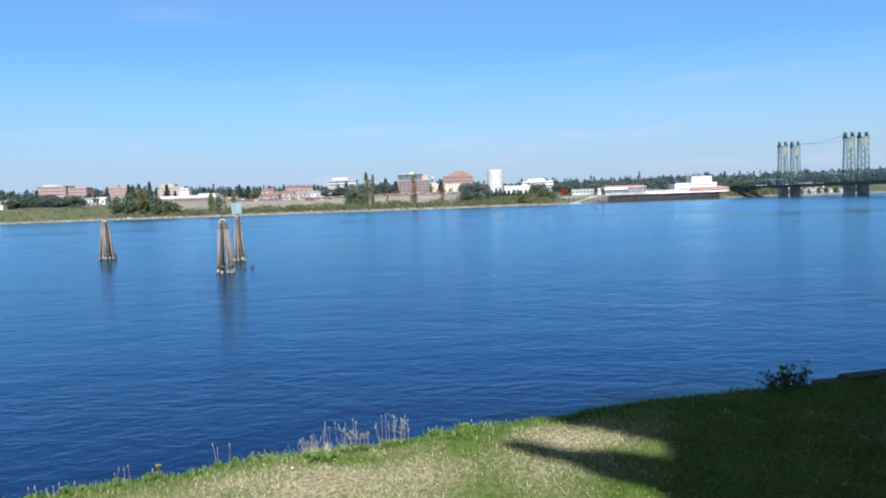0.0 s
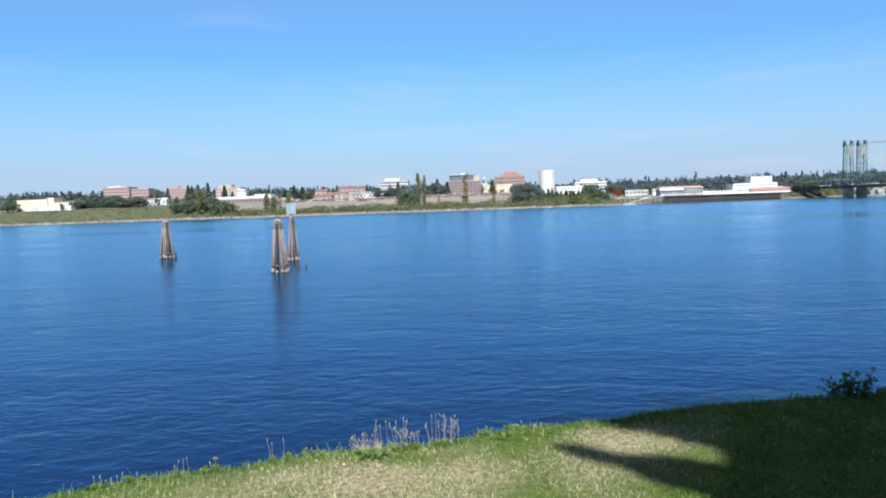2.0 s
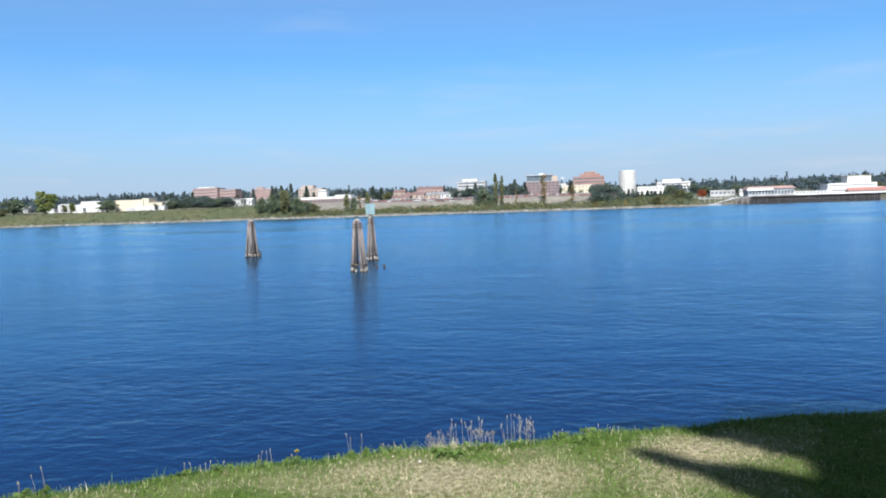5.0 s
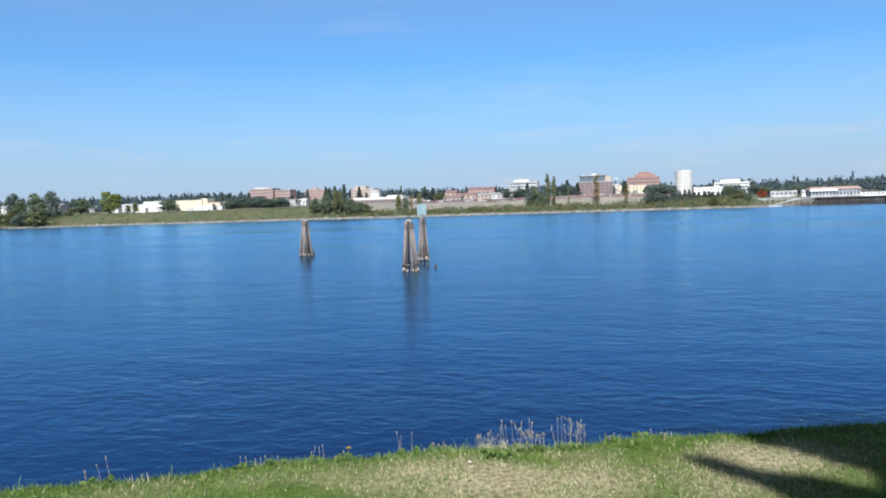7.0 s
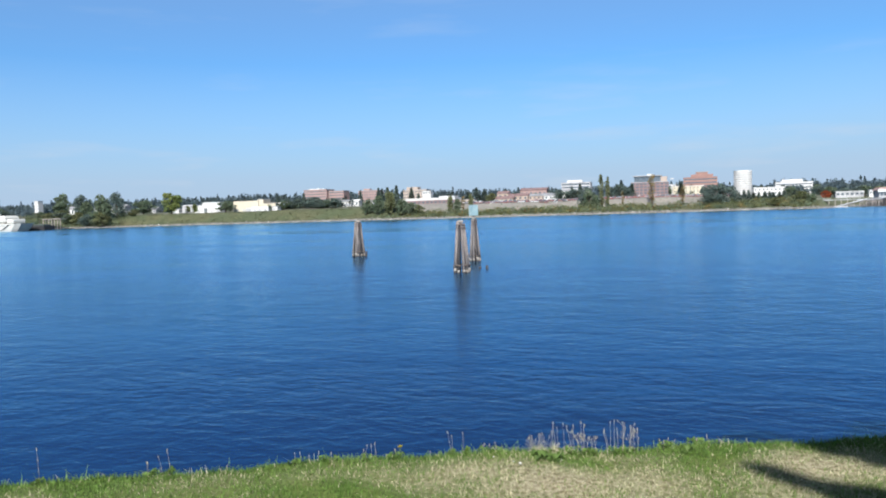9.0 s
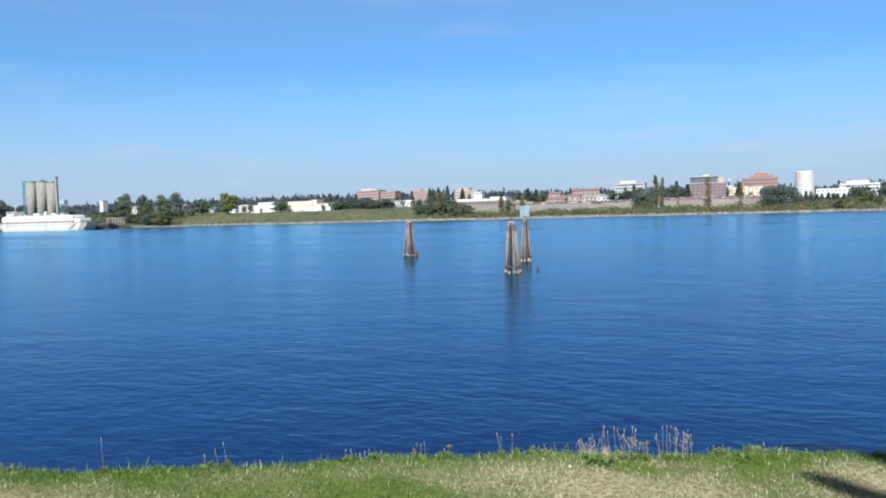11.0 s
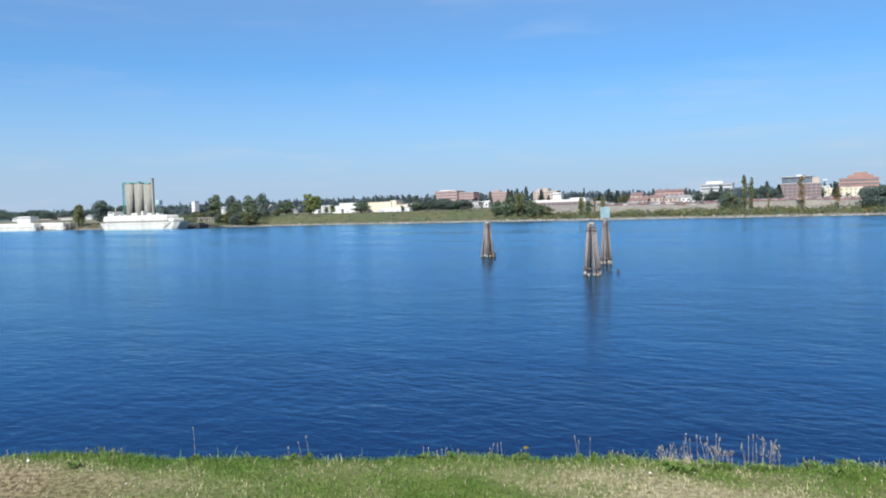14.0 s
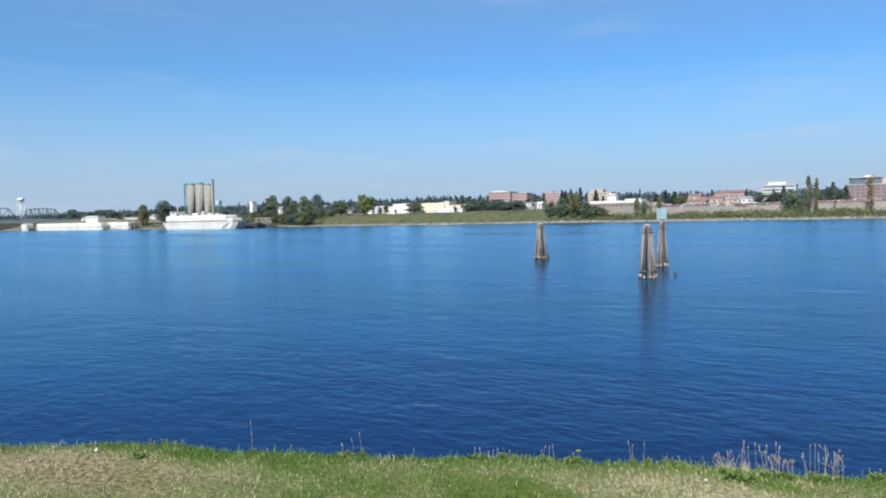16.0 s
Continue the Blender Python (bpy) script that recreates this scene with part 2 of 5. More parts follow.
M = {
    "water": water_mat(),
    "soil": soil_mat(),
    "blade_green": mat("green_grass", (0.0975, 0.176, 0.0328), 0.6, vary=0.25, scale=2.5, second=(0.148, 0.226, 0.0546), island=0.4, spec=0.25, thin=0.4),
    "blade_dry": mat("dry_grass", (0.484, 0.445, 0.304), 0.75, vary=0.25, scale=2.0, second=(0.359, 0.328, 0.218), island=0.25, spec=0.2, thin=0.4),
    "stem_dry": mat("dry_stem", (0.27, 0.245, 0.19), 0.8, vary=0.3, scale=8, second=(0.19, 0.155, 0.115)),
    "weed_leaf": mat("weed_leaf", (0.11, 0.18, 0.042), 0.55, vary=0.25, scale=6, island=0.3, thin=0.4),
    "yellow": mat("dandelion_petal", (0.624, 0.484, 0.0156), 0.6, vary=0.1, scale=60, thin=0.4),
    "litter": mat("white_scrap", (0.608, 0.601, 0.569), 0.6, vary=0.1, scale=30),
    "bark": mat("bark", (0.0936, 0.0663, 0.0468), 0.95, vary=0.35, scale=1.2, bump=0.03, stretch=(1, 1, 0.25)),
    # broad and olive leaves: base lifted and greyed to stand for distance haze
    "leaf": mat("broad_leaf", (0.112, 0.148, 0.09), 0.6, vary=0.2, scale=0.12, second=(0.135, 0.162, 0.095), island=0.45, thin=0.5),
    "leaf_olive": mat("olive_leaf", (0.133, 0.14, 0.0663), 0.65, vary=0.2, scale=0.12, second=(0.101, 0.113, 0.039), island=0.4, thin=0.4),
    "leaf_autumn": mat("autumn_leaf", (0.195, 0.133, 0.0468), 0.7, vary=0.2, scale=0.15, second=(0.125, 0.101, 0.039), island=0.4, thin=0.4),
    "leaf_yellow": mat("yellowing_leaf", (0.148, 0.172, 0.0468), 0.65, vary=0.2, scale=0.12, second=(0.109, 0.148, 0.0468), island=0.35, thin=0.45),
    "brush": mat("bank_brush_leaf", (0.06, 0.073, 0.033), 0.7, vary=0.2, scale=0.05, second=(0.078, 0.075, 0.036), island=0.3, thin=0.4),
    "leaf_red": mat("red_leaf", (0.273, 0.0468, 0.0156), 0.7, vary=0.2, scale=0.15, second=(0.195, 0.0702, 0.0234), island=0.3, thin=0.4),
    # needles paler and bluer, again with distance haze put into the colour
    "needle": mat("conifer_needle", (0.0819, 0.113, 0.0975), 0.7, vary=0.2, scale=0.12, second=(0.0897, 0.117, 0.0936), island=0.4, thin=0.4),
    # the blue of distance haze is put into the woods' leaf colour
    "woods": mat("hazed_woods", (0.062, 0.09, 0.105), 0.8, vary=0.25, scale=0.03, second=(0.065, 0.085, 0.075), island=0.4, thin=0.4),
    # dark, opaque leaves for the unseen trees, so that they block light
    "leaf_dense": mat("shade_tree_leaf", (0.0351, 0.0546, 0.0156), 0.6, vary=0.2, scale=0.5, island=0.3),
    "riprap": mat("riprap_stone", (0.195, 0.186, 0.168), 0.9, vary=0.4, scale=0.25, bump=0.4, bump_scale=0.8, second=(0.101, 0.0936, 0.0842), island=0.5),
    "bank": mat("rough_bank_grass", (0.047, 0.057, 0.027), 0.9, vary=0.25, scale=0.03, bump=0.4, bump_scale=0.7, second=(0.068, 0.066, 0.033), amount=0.5),
    "gravel": mat("grey_embankment", (0.144, 0.134, 0.119), 0.95, vary=0.25, scale=0.05, bump=0.15, bump_scale=2, second=(0.176, 0.16, 0.136)),
    "land": mat("built_up_land", (0.0702, 0.0741, 0.0468), 0.95, vary=0.3, scale=0.02, second=(0.109, 0.101, 0.0858)),
    "pile": mat("weathered_pile", (0.165, 0.145, 0.138), 0.9, vary=0.55, scale=1.6, bump=0.03, bump_scale=6, second=(0.075, 0.068, 0.07), stretch=(3, 3, 0.2)),
    "pile_pale": mat("barnacled_pile", (0.23, 0.212, 0.19), 0.9, vary=0.3, scale=1.4, bump=0.03, bump_scale=6, second=(0.195, 0.164, 0.133)),
    "pile_dark": mat("tarred_pile", (0.036, 0.034, 0.037), 0.85, vary=0.4, scale=1.0, bump=0.03, bump_scale=6, stretch=(1, 1, 0.3)),
    "rust": mat("rusty_strap", (0.109, 0.0858, 0.0718), 0.8, metal=0.2, vary=0.35, scale=3),
    "marker": mat("pale_marker_board", (0.195, 0.289, 0.312), 0.5, vary=0.12, scale=1.5, second=(0.257, 0.328, 0.335)),
    "brick": mat("brick_red", (0.175, 0.118, 0.115), 0.85, vary=0.15, scale=0.1, second=(0.15, 0.1, 0.1)),
    "brick_pink": mat("brick_pink", (0.257, 0.176, 0.16), 0.85, vary=0.12, scale=0.1, second=(0.226, 0.156, 0.144)),
    "brick_deep": mat("brick_deep_red", (0.225, 0.135, 0.115), 0.85, vary=0.12, scale=0.1, second=(0.2, 0.12, 0.105)),
    "tan": mat("tan_render", (0.296, 0.242, 0.203), 0.85, vary=0.12, scale=0.1, second=(0.312, 0.257, 0.218)),
    "peach": mat("peach_render", (0.328, 0.257, 0.211), 0.85, vary=0.12, scale=0.1),
    "white": mat("white_wall", (0.455, 0.452, 0.44), 0.7, vary=0.08, scale=0.08, second=(0.39, 0.385, 0.375)),
    "cream": mat("cream_wall", (0.43, 0.385, 0.295), 0.75, vary=0.1, scale=0.08, second=(0.37, 0.325, 0.25)),
    "grey_wall": mat("grey_wall", (0.328, 0.328, 0.335), 0.8, vary=0.1, scale=0.1),
    "concrete": mat("silo_concrete", (0.164, 0.16, 0.14), 0.9, vary=0.15, scale=0.06, second=(0.257, 0.242, 0.211), stretch=(1, 1, 0.3)),
    "teal": mat("teal_steel", (0.078, 0.211, 0.195), 0.6, metal=0.1, vary=0.2, scale=0.2),
    "roof_red": mat("red_roof", (0.156, 0.101, 0.0975), 0.7, vary=0.15, scale=0.2),
    "roof_hotel": mat("faded_red_roof", (0.29, 0.135, 0.115), 0.7, vary=0.15, scale=0.2, second=(0.25, 0.125, 0.105)),
    "roof_grey": mat("grey_roof", (0.187, 0.187, 0.195), 0.85, vary=0.2, scale=0.1),
    "glass": mat("window_glass", (0.09, 0.11, 0.13), 0.12, vary=0.2, scale=0.3, spec=0.6),
    "dark_timber": mat("dark_timber", (0.0429, 0.039, 0.039), 0.85, vary=0.4, scale=0.4, second=(0.078, 0.0702, 0.0624)),
    "bridge": mat("green_bridge_steel", (0.109, 0.172, 0.164), 0.55, metal=0.1, vary=0.2, scale=0.2, second=(0.101, 0.156, 0.144)),
    "deck_dark": mat("dark_deck_steel", (0.0468, 0.0585, 0.0585), 0.7, vary=0.25, scale=0.2),
    "pier": mat("bridge_pier_concrete", (0.218, 0.211, 0.195), 0.9, vary=0.2, scale=0.2),
    "weight": mat("counterweight_concrete", (0.257, 0.25, 0.218), 0.85, vary=0.12, scale=0.3),
    "hull": mat("white_hull", (0.43, 0.42, 0.385), 0.5, vary=0.08, scale=0.1, second=(0.33, 0.315, 0.28), amount=0.35, stretch=(1, 1, 0.2)),
    # steel turned pale blue-grey: distance haze put into its base colour
    "far_steel": mat("hazed_steel", (0.0936, 0.129, 0.148), 0.6, vary=0.2, scale=0.1, second=(0.0702, 0.0936, 0.105)),
    "black": mat("black_steel", (0.0234, 0.0234, 0.0257), 0.6, vary=0.3, scale=0.4),
    "car_red": mat("red_car_paint", (0.211, 0.0546, 0.0468), 0.3, vary=0.08, scale=1, spec=0.5),
    "car_white": mat("white_car_paint", (0.585, 0.585, 0.585), 0.3, vary=0.05, scale=1, spec=0.5),
    "car_dark": mat("dark_car_paint", (0.0468, 0.0507, 0.0624), 0.3, vary=0.1, scale=1, spec=0.5),
}

# ---- mesh helpers ----
rnd = random.Random(7)
rng = np.random.default_rng(11)


def part(name, bm, material, parent=None, label=""):
    """One mesh object from a bmesh, under a thing or under a part."""
    me = bpy.data.meshes.new(name)
    bm.to_mesh(me)
    bm.free()
    for m in material if isinstance(material, (list, tuple)) else [material]:
        me.materials.append(m)
    ob = new(name, me)
    ob.parent = parent
    return tagged(ob, label) if label else ob


def share(name, me, parent, m):
    """Another object on a mesh that is there already."""
    ob = new(name, me)
    ob.parent, ob.matrix_basis = parent, m
    return ob


def thing(name, label, category, x=0, y=0, z=0, turn=0, group="", kind=""):
    ob = new(name)
    ob.matrix_basis = pose(x, y, z, 0, 0, turn)
    return tagged(ob, label, category, group, kind)


def add_box(bm, x0, x1, y0, y1, z0, z1, bevel=0.0):
    vs = [bm.verts.new((x, y, z)) for x in (x0, x1) for y in (y0, y1) for z in (z0, z1)]
    fs = [bm.faces.new([vs[i] for i in f]) for f in ((0, 1, 3, 2), (4, 6, 7, 5), (0, 4, 5, 1), (2, 3, 7, 6), (0, 2, 6, 4), (1, 5, 7, 3))]
    if bevel:
        bmesh.ops.bevel(bm, geom=list({e for f in fs for e in f.edges}), offset=bevel, segments=1, affect="EDGES")
    return fs


def boxed(x0, x1, y0, y1, z0, z1, bevel=0.0):
    bm = bmesh.new()
    add_box(bm, x0, x1, y0, y1, z0, z1, bevel)
    return bm


def add_tube(bm, p, q, r0, r1, sides=8, wob=0.0):
    """A tapered round bar from p to q, capped."""
    p, q = Vector(p), Vector(q)
    turn = (q - p).to_track_quat("Z", "Y").to_matrix()
    rings = []
    for c, r in ((p, r0), (q, r1)):
        rings.append([bm.verts.new(c + turn @ Vector((math.cos(a) * r, math.sin(a) * r, 0))) for a in [2 * math.pi * i / sides for i in range(sides)]])
    for i in range(sides):
        j = (i + 1) % sides
        bm.faces.new((rings[0][i], rings[0][j], rings[1][j], rings[1][i])).smooth = True
    bm.faces.new(rings[0][::-1])
    bm.faces.new(rings[1])


def add_beam(bm, p, q, w):
    add_tube(bm, p, q, w * 0.7, w * 0.7, 4)


def quads(name, v, material, parent=None, slots=None):
    """One mesh from an array of quads (n, 4, 3)."""
    n = len(v)
    me = bpy.data.meshes.new(name)
    me.vertices.add(4 * n)
    me.vertices.foreach_set("co", v.reshape(-1).astype(np.float32))
    me.loops.add(4 * n)
    me.loops.foreach_set("vertex_index", np.arange(4 * n, dtype=np.int32))
    me.polygons.add(n)
    me.polygons.foreach_set("loop_start", np.arange(0, 4 * n, 4, dtype=np.int32))
    for m in material if isinstance(material, (list, tuple)) else [material]:
        me.materials.append(m)
    if slots is not None:
        me.polygons.foreach_set("material_index", slots.astype(np.int32))
    me.update(calc_edges=True)
    ob = new(name, me)
    ob.parent = parent
    return ob


def leaves(centres, size):
    """Leaf clumps: a bent, randomly turned quad at each centre."""
    n = len(centres)
    a = rng.normal(size=(n, 3))
    a /= np.linalg.norm(a, axis=1, keepdims=True)
    b = np.cross(a, rng.normal(size=(n, 3)))
    b /= np.linalg.norm(b, axis=1, keepdims=True) + 1e-9
    s = (size * rng.uniform(0.55, 1.25, n))[:, None]
    c = np.asarray(centres)
    return np.stack([c - a * s, c - b * s * 0.6, c + a * s, c + b * s * 0.6], 1)


def blob(n, centre, radii):
    """Points in a ball, denser towards its skin."""
    d = rng.normal(size=(n, 3))
    d /= np.linalg.norm(d, axis=1, keepdims=True)
    return np.asarray(centre) + d * (rng.uniform(0.15, 1, n) ** 0.4)[:, None] * np.asarray(radii)


# ---- the river and the land ----
def smooth(a, b, v):
    t = min(1.0, max(0.0, (v - a) / (b - a)))
    return t * t * (3 - 2 * t)


def shore(x):
    """The far waterline's y."""
    return 700 - 75 * smooth(-560, -820, x) + 85 * smooth(112, 150, x) + 5 * math.sin(x / 31) + 3 * math.sin(x / 11 + 1)


def land_z(x, off):
    """The height of the far land, off metres behind the waterline."""
    low = 7.4 * (1 - smooth(-345, -290, x)) - 0.6 * smooth(-345, -290, x) * (1 - smooth(40, 80, x)) + 1.5 * smooth(40, 80, x)
    low -= 6 * (1 - smooth(-860, -780, x))
    top = 8.0 * (1 - smooth(30, 90, x)) + 3.6 * smooth(30, 90, x)
    hill = (6 + 4 * smooth(150, 700, x)) * smooth(250, 700, off)
    hill += 8 * smooth(-250, -550, x) * (1 - 0.6 * smooth(-1200, -1700, x)) * smooth(200, 380, off)
    keys = ((-60, -11), (-12, -7.2), (-8, -6.4), (0, -5.1), (7, -3.8), (26, low), (42, low + 0.3), (60, top), (64, top + 0.1), (92, top + 2.3), (140, top + 2.5), (300, top + 6.5), (4300, top + 7))
    for (a, za), (b, zb) in zip(keys, keys[1:]):
        if off <= b:
            return za + (zb - za) * max(0.0, (off - a) / (b - a)) + hill
    return keys[-1][1] + hill


def ground_at(x, y):
    return land_z(x, y - shore(x))


def edge_y(x):
    """The lawn's edge above the river."""
    return 4.98 + 0.347 * x - 0.0132 * x * x + 0.19 * math.exp(-((x - 1.85) / 0.7) ** 2) + 0.09 * math.exp(-((x + 0.9) / 0.8) ** 2) + 0.05 * math.sin(x * 2.3) + 0.03 * math.sin(x * 5.1 + 1)


def lawn_z(x, y):
    """The lawn, which rolls over into the bank at its edge."""
    d = y - edge_y(x)
    z = 0.02 * noise.noise((x * 1.1, y * 1.1, 0)) + 0.015 * noise.noise((x * 4, y * 4, 3))
    if d > -0.5:
        z -= 0.10 * (d + 0.5) ** 2
    if d > 0:
        z -= 0.85 * d
    return max(z, -8.5)


def dryness(x, y):
    """How straw-dry the lawn is at a place: green along the edge, dry patches further in, greener and so darker where
    the shade lies.
    """
    d = edge_y(x) - y
    v = -0.07 + 0.55 * noise.noise((x * 0.8 + 4, y * 1.1, 1)) + 0.45 * noise.noise((x * 2.3, y * 2.9, 5))
    for cx, cy, sx, sy, k in ((-4.5, 2.5, 1.4, 0.5, 1.0), (-0.45, 4.12, 1.35, 0.42, 0.72), (1.1, 4.75, 0.5, 0.25, 0.8), (-0.55, 4.66, 0.25, 0.1, 0.8), (-2.1, 3.9, 0.5, 0.2, 0.5)):
        v += k * math.exp(-((x - cx) / sx) ** 2 - ((y - cy) / sy) ** 2)
    # last factor: fewer pale blades right of x 1.9, deepening the shade by colour
    return min(1.0, max(0.0, v)) * (0.35 + 0.65 * smooth(0.05, 0.3, d)) * (1 - 0.5 * smooth(1.9, 2.6, x))


def bareness(x, y):
    """How far the turf is worn away to brown earth: one patch on the lawn."""
    return math.exp(-((x + 4.55) / 1.35) ** 2 - ((y - 2.45 - 0.2 * (x + 4.55)) / 0.45) ** 2)


def build_far_land():
    offs = [-60, -12, -8, -4, 0, 2, 4.5, 7, 12, 19, 26, 34, 42, 50, 60, 64, 78, 92, 140, 220, 300, 420, 600, 900, 1300, 2000, 3000, 4100]
    xs = list(np.linspace(-3600, -1250, 24)) + list(np.linspace(-1230, 420, 190)) + list(np.linspace(450, 3000, 28))
    bm = bmesh.new()
    grid = [[bm.verts.new((x, shore(x) + o, land_z(x, o) + (0.5 * noise.noise((x / 9, o / 6, 0)) if 2 < o < 60 else 0))) for o in offs] for x in xs]
    for i in range(len(xs) - 1):
        for j in range(len(offs) - 1):
            f = bm.faces.new((grid[i][j], grid[i + 1][j], grid[i + 1][j + 1], grid[i][j + 1]))
            f.smooth = True
            x = xs[i]
            f.material_index = 0 if offs[j] < 1 else 3 if x < -830 else 1 if offs[j] < 41 else 2 if offs[j] < 91 and -300 < x < 60 else 1 if offs[j] < 59 else 3
    return tagged(part("ground", bm, [M["riprap"], M["bank"], M["gravel"], M["land"]]), "far river shore with stones, rough grass and grey embankment", "ground", kind="structure")


def build_lawn():
    bm = bmesh.new()
    xs = [-60, -40, -25, -15, -10] + list(np.arange(-8, 7.01, 0.1)) + [9, 13, 20, 30, 45, 60]
    ds = [-70, -45, -30, -20, -12, -8, -5] + list(np.arange(-3.2, 0.81, 0.08)) + [1.2, 2, 3.5, 6, 9, 14]
    grid = [[bm.verts.new((x, edge_y(max(-12, min(12, x))) + d, lawn_z(x, edge_y(x) + d) if abs(x) < 12 else (0 if d < 0 else max(-8.5, -0.85 * d)))) for d in ds] for x in xs]
    for i in range(len(xs) - 1):
        for j in range(len(ds) - 1):
            bm.faces.new((grid[i][j], grid[i + 1][j], grid[i + 1][j + 1], grid[i][j + 1])).smooth = True
    ob = part("lawn_ground", bm, M["soil"])
    dry = ob.data.attributes.new("dry", "FLOAT", "POINT")
    dry.data.foreach_set("value", [dryness(v.co.x, v.co.y) if abs(v.co.x) < 8 and v.co.y > edge_y(v.co.x) - 3.3 else 0.25 for v in ob.data.vertices])
    bare = ob.data.attributes.new("bare", "FLOAT", "POINT")
    bare.data.foreach_set("value", [bareness(v.co.x, v.co.y) for v in ob.data.vertices])
    return tagged(ob, "patchy green and straw-dry lawn above the river", "ground", kind="structure")


build_far_land()
build_lawn()
water_bm = bmesh.new()
wv = [water_bm.verts.new((x, y, WATER_Z)) for x, y in ((-4200, -400), (4200, -400), (4200, 2000), (-4200, 2000))]
water_bm.faces.new(wv)
tagged(part("water", water_bm, M["water"]), "broad rippled blue river", "river", kind="structure")

# ---- trees and plants ----
spans = {}


def make_tree(name, label, kind, h, w, leaf, n=700, size=0.9, bare=0.15):
    """A tree of height h and width w at the origin: a tapered trunk with limbs, and a crown of leaf clumps."""
    t = thing(name, label, "tree")
    bm = bmesh.new()
    add_tube(bm, (0, 0, -0.5), (0.02 * w, 0, h * 0.45), 0.022 * h + 0.1, 0.012 * h + 0.05, 7)
    add_tube(bm, (0.02 * w, 0, h * 0.45), (0, 0.02 * w, h * 0.92), 0.012 * h + 0.05, 0.03, 6)
    pts = []
    if kind == "broad":
        lobes = 19
        for i in range(lobes):
            a, zz = rnd.uniform(0, 6.28), bare + 0.1 + (0.79 - bare) * (i + rnd.random()) / lobes
            reach = w * 0.34 * math.sin(math.pi * min(1, (zz - bare) / (1.0 - bare) * 0.82 + 0.16)) * rnd.uniform(0.5, 1.1)
            c = (math.cos(a) * reach, math.sin(a) * reach, zz * h)
            r = w * rnd.uniform(0.15, 0.25)
            add_tube(bm, (0, 0, h * max(0.12, zz - 0.25)), c, 0.008 * h + 0.03, 0.02, 5)
            pts.append(blob(n // lobes, c, (r, r, r * 0.8)))
    elif kind == "conifer":
        zz = rng.uniform(0, 1, n) ** 0.75
        a, tier = rng.uniform(0, 6.28, n), 0.72 + 0.28 * np.abs(np.sin(zz * 17))
        rr = (1 - zz) * w * 0.5 * tier * rng.uniform(0.4, 1.0, n) + 0.05
        pts.append(np.stack([np.cos(a) * rr, np.sin(a) * rr, (bare + (1 - bare) * zz) * h - rr * 0.25], 1))
        for i in range(6):
            a, z = rnd.uniform(0, 6.28), rnd.uniform(0.2, 0.7)
            add_tube(bm, (0, 0, z * h), (math.cos(a) * w * 0.4 * (1 - z), math.sin(a) * w * 0.4 * (1 - z), z * h - 0.3), 0.06, 0.02, 4)
    else:
        for i in range(9):
            z, a = bare + (1 - bare) * (i + 0.5) / 9, rnd.uniform(0, 6.28)
            wide = w * 0.5 * (math.sin(math.pi * min(1, 0.2 + 0.75 * i / 9)) ** 0.7) * rnd.uniform(0.7, 1.05)
            c = (math.cos(a) * w * 0.12, math.sin(a) * w * 0.12, z * h)
            add_tube(bm, (0, 0, (z - 0.1) * h), c, 0.08, 0.02, 4)
            pts.append(blob(n // 9, c, (wide, wide, h * 0.075)))
    part("trunk", bm, M["bark"], t)
    pts = np.concatenate(pts)
    quads("crown", leaves(pts, size), leaf, t)
    spans[name, label] = pts[:, 2].max() + size * 0.5, np.percentile(pts[:, 0], 98) - np.percentile(pts[:, 0], 2)
    return t


broad = [make_tree("tree", "green broad-leaved tree near the far shore", "broad", 20, 16, M["leaf"], 1500, 0.85, 0.05),
         make_tree("tree", "olive-green rounded tree on the far shore", "broad", 20, 15, M["leaf_olive"], 1500, 0.85, 0.05),
         make_tree("tree", "dark green spreading tree among the houses", "broad", 20, 18, M["needle"], 1500, 0.85, 0.05)]
golden = make_tree("tree", "yellow-green rounded tree beside white sheds", "broad", 20, 15, M["leaf_yellow"], 900, 1.0, 0.05)
autumn = make_tree("tree", "small tree with orange-red autumn leaves", "broad", 8, 8, M["leaf_red"], 500, 0.5, 0.1)
conifer = [make_tree("conifer_tree", "dark green pointed conifer behind the shore", "conifer", 22, 10, M["needle"], 800, 0.9, 0.05),
           make_tree("conifer_tree", "slender dark conifer among the buildings", "conifer", 22, 7, M["needle"], 700, 0.8, 0.05)]
poplar = [make_tree("poplar_tree", "tall columnar poplar turning yellow on the shore", "poplar", 33, 7, M["leaf_olive"], 900, 0.8, 0.1),
          make_tree("poplar_tree", "tall thin poplar with brown autumn leaves", "poplar", 30, 8, M["leaf_autumn"], 500, 0.7, 0.2)]
used = set()


def plant(src, x, y, h, w=None, z=None):
    """Sets a tree of height h and width w at x, y. The first one is the tree itself, then copies."""
    base_h, base_w = spans[src.name.split(".")[0], src["label"]]
    k, kw = h / base_h, (0.82 * w / base_w if w else h / base_h)
    m = pose(x, y, ground_at(x, y) if z is None else z, 0, 0, rnd.uniform(0, 360)) @ Matrix.Diagonal((kw, kw, k, 1))
    if src.name in used:
        return copy_thing(src, m @ Matrix.Diagonal((*[1 / v for v in src.scale], 1)))
    used.add(src.name)
    src.matrix_basis = m
    return src


def top(src, x, y, z_top, w=None):
    """A tree whose top reaches z_top."""
    return plant(src, x, y, z_top - ground_at(x, y), w)


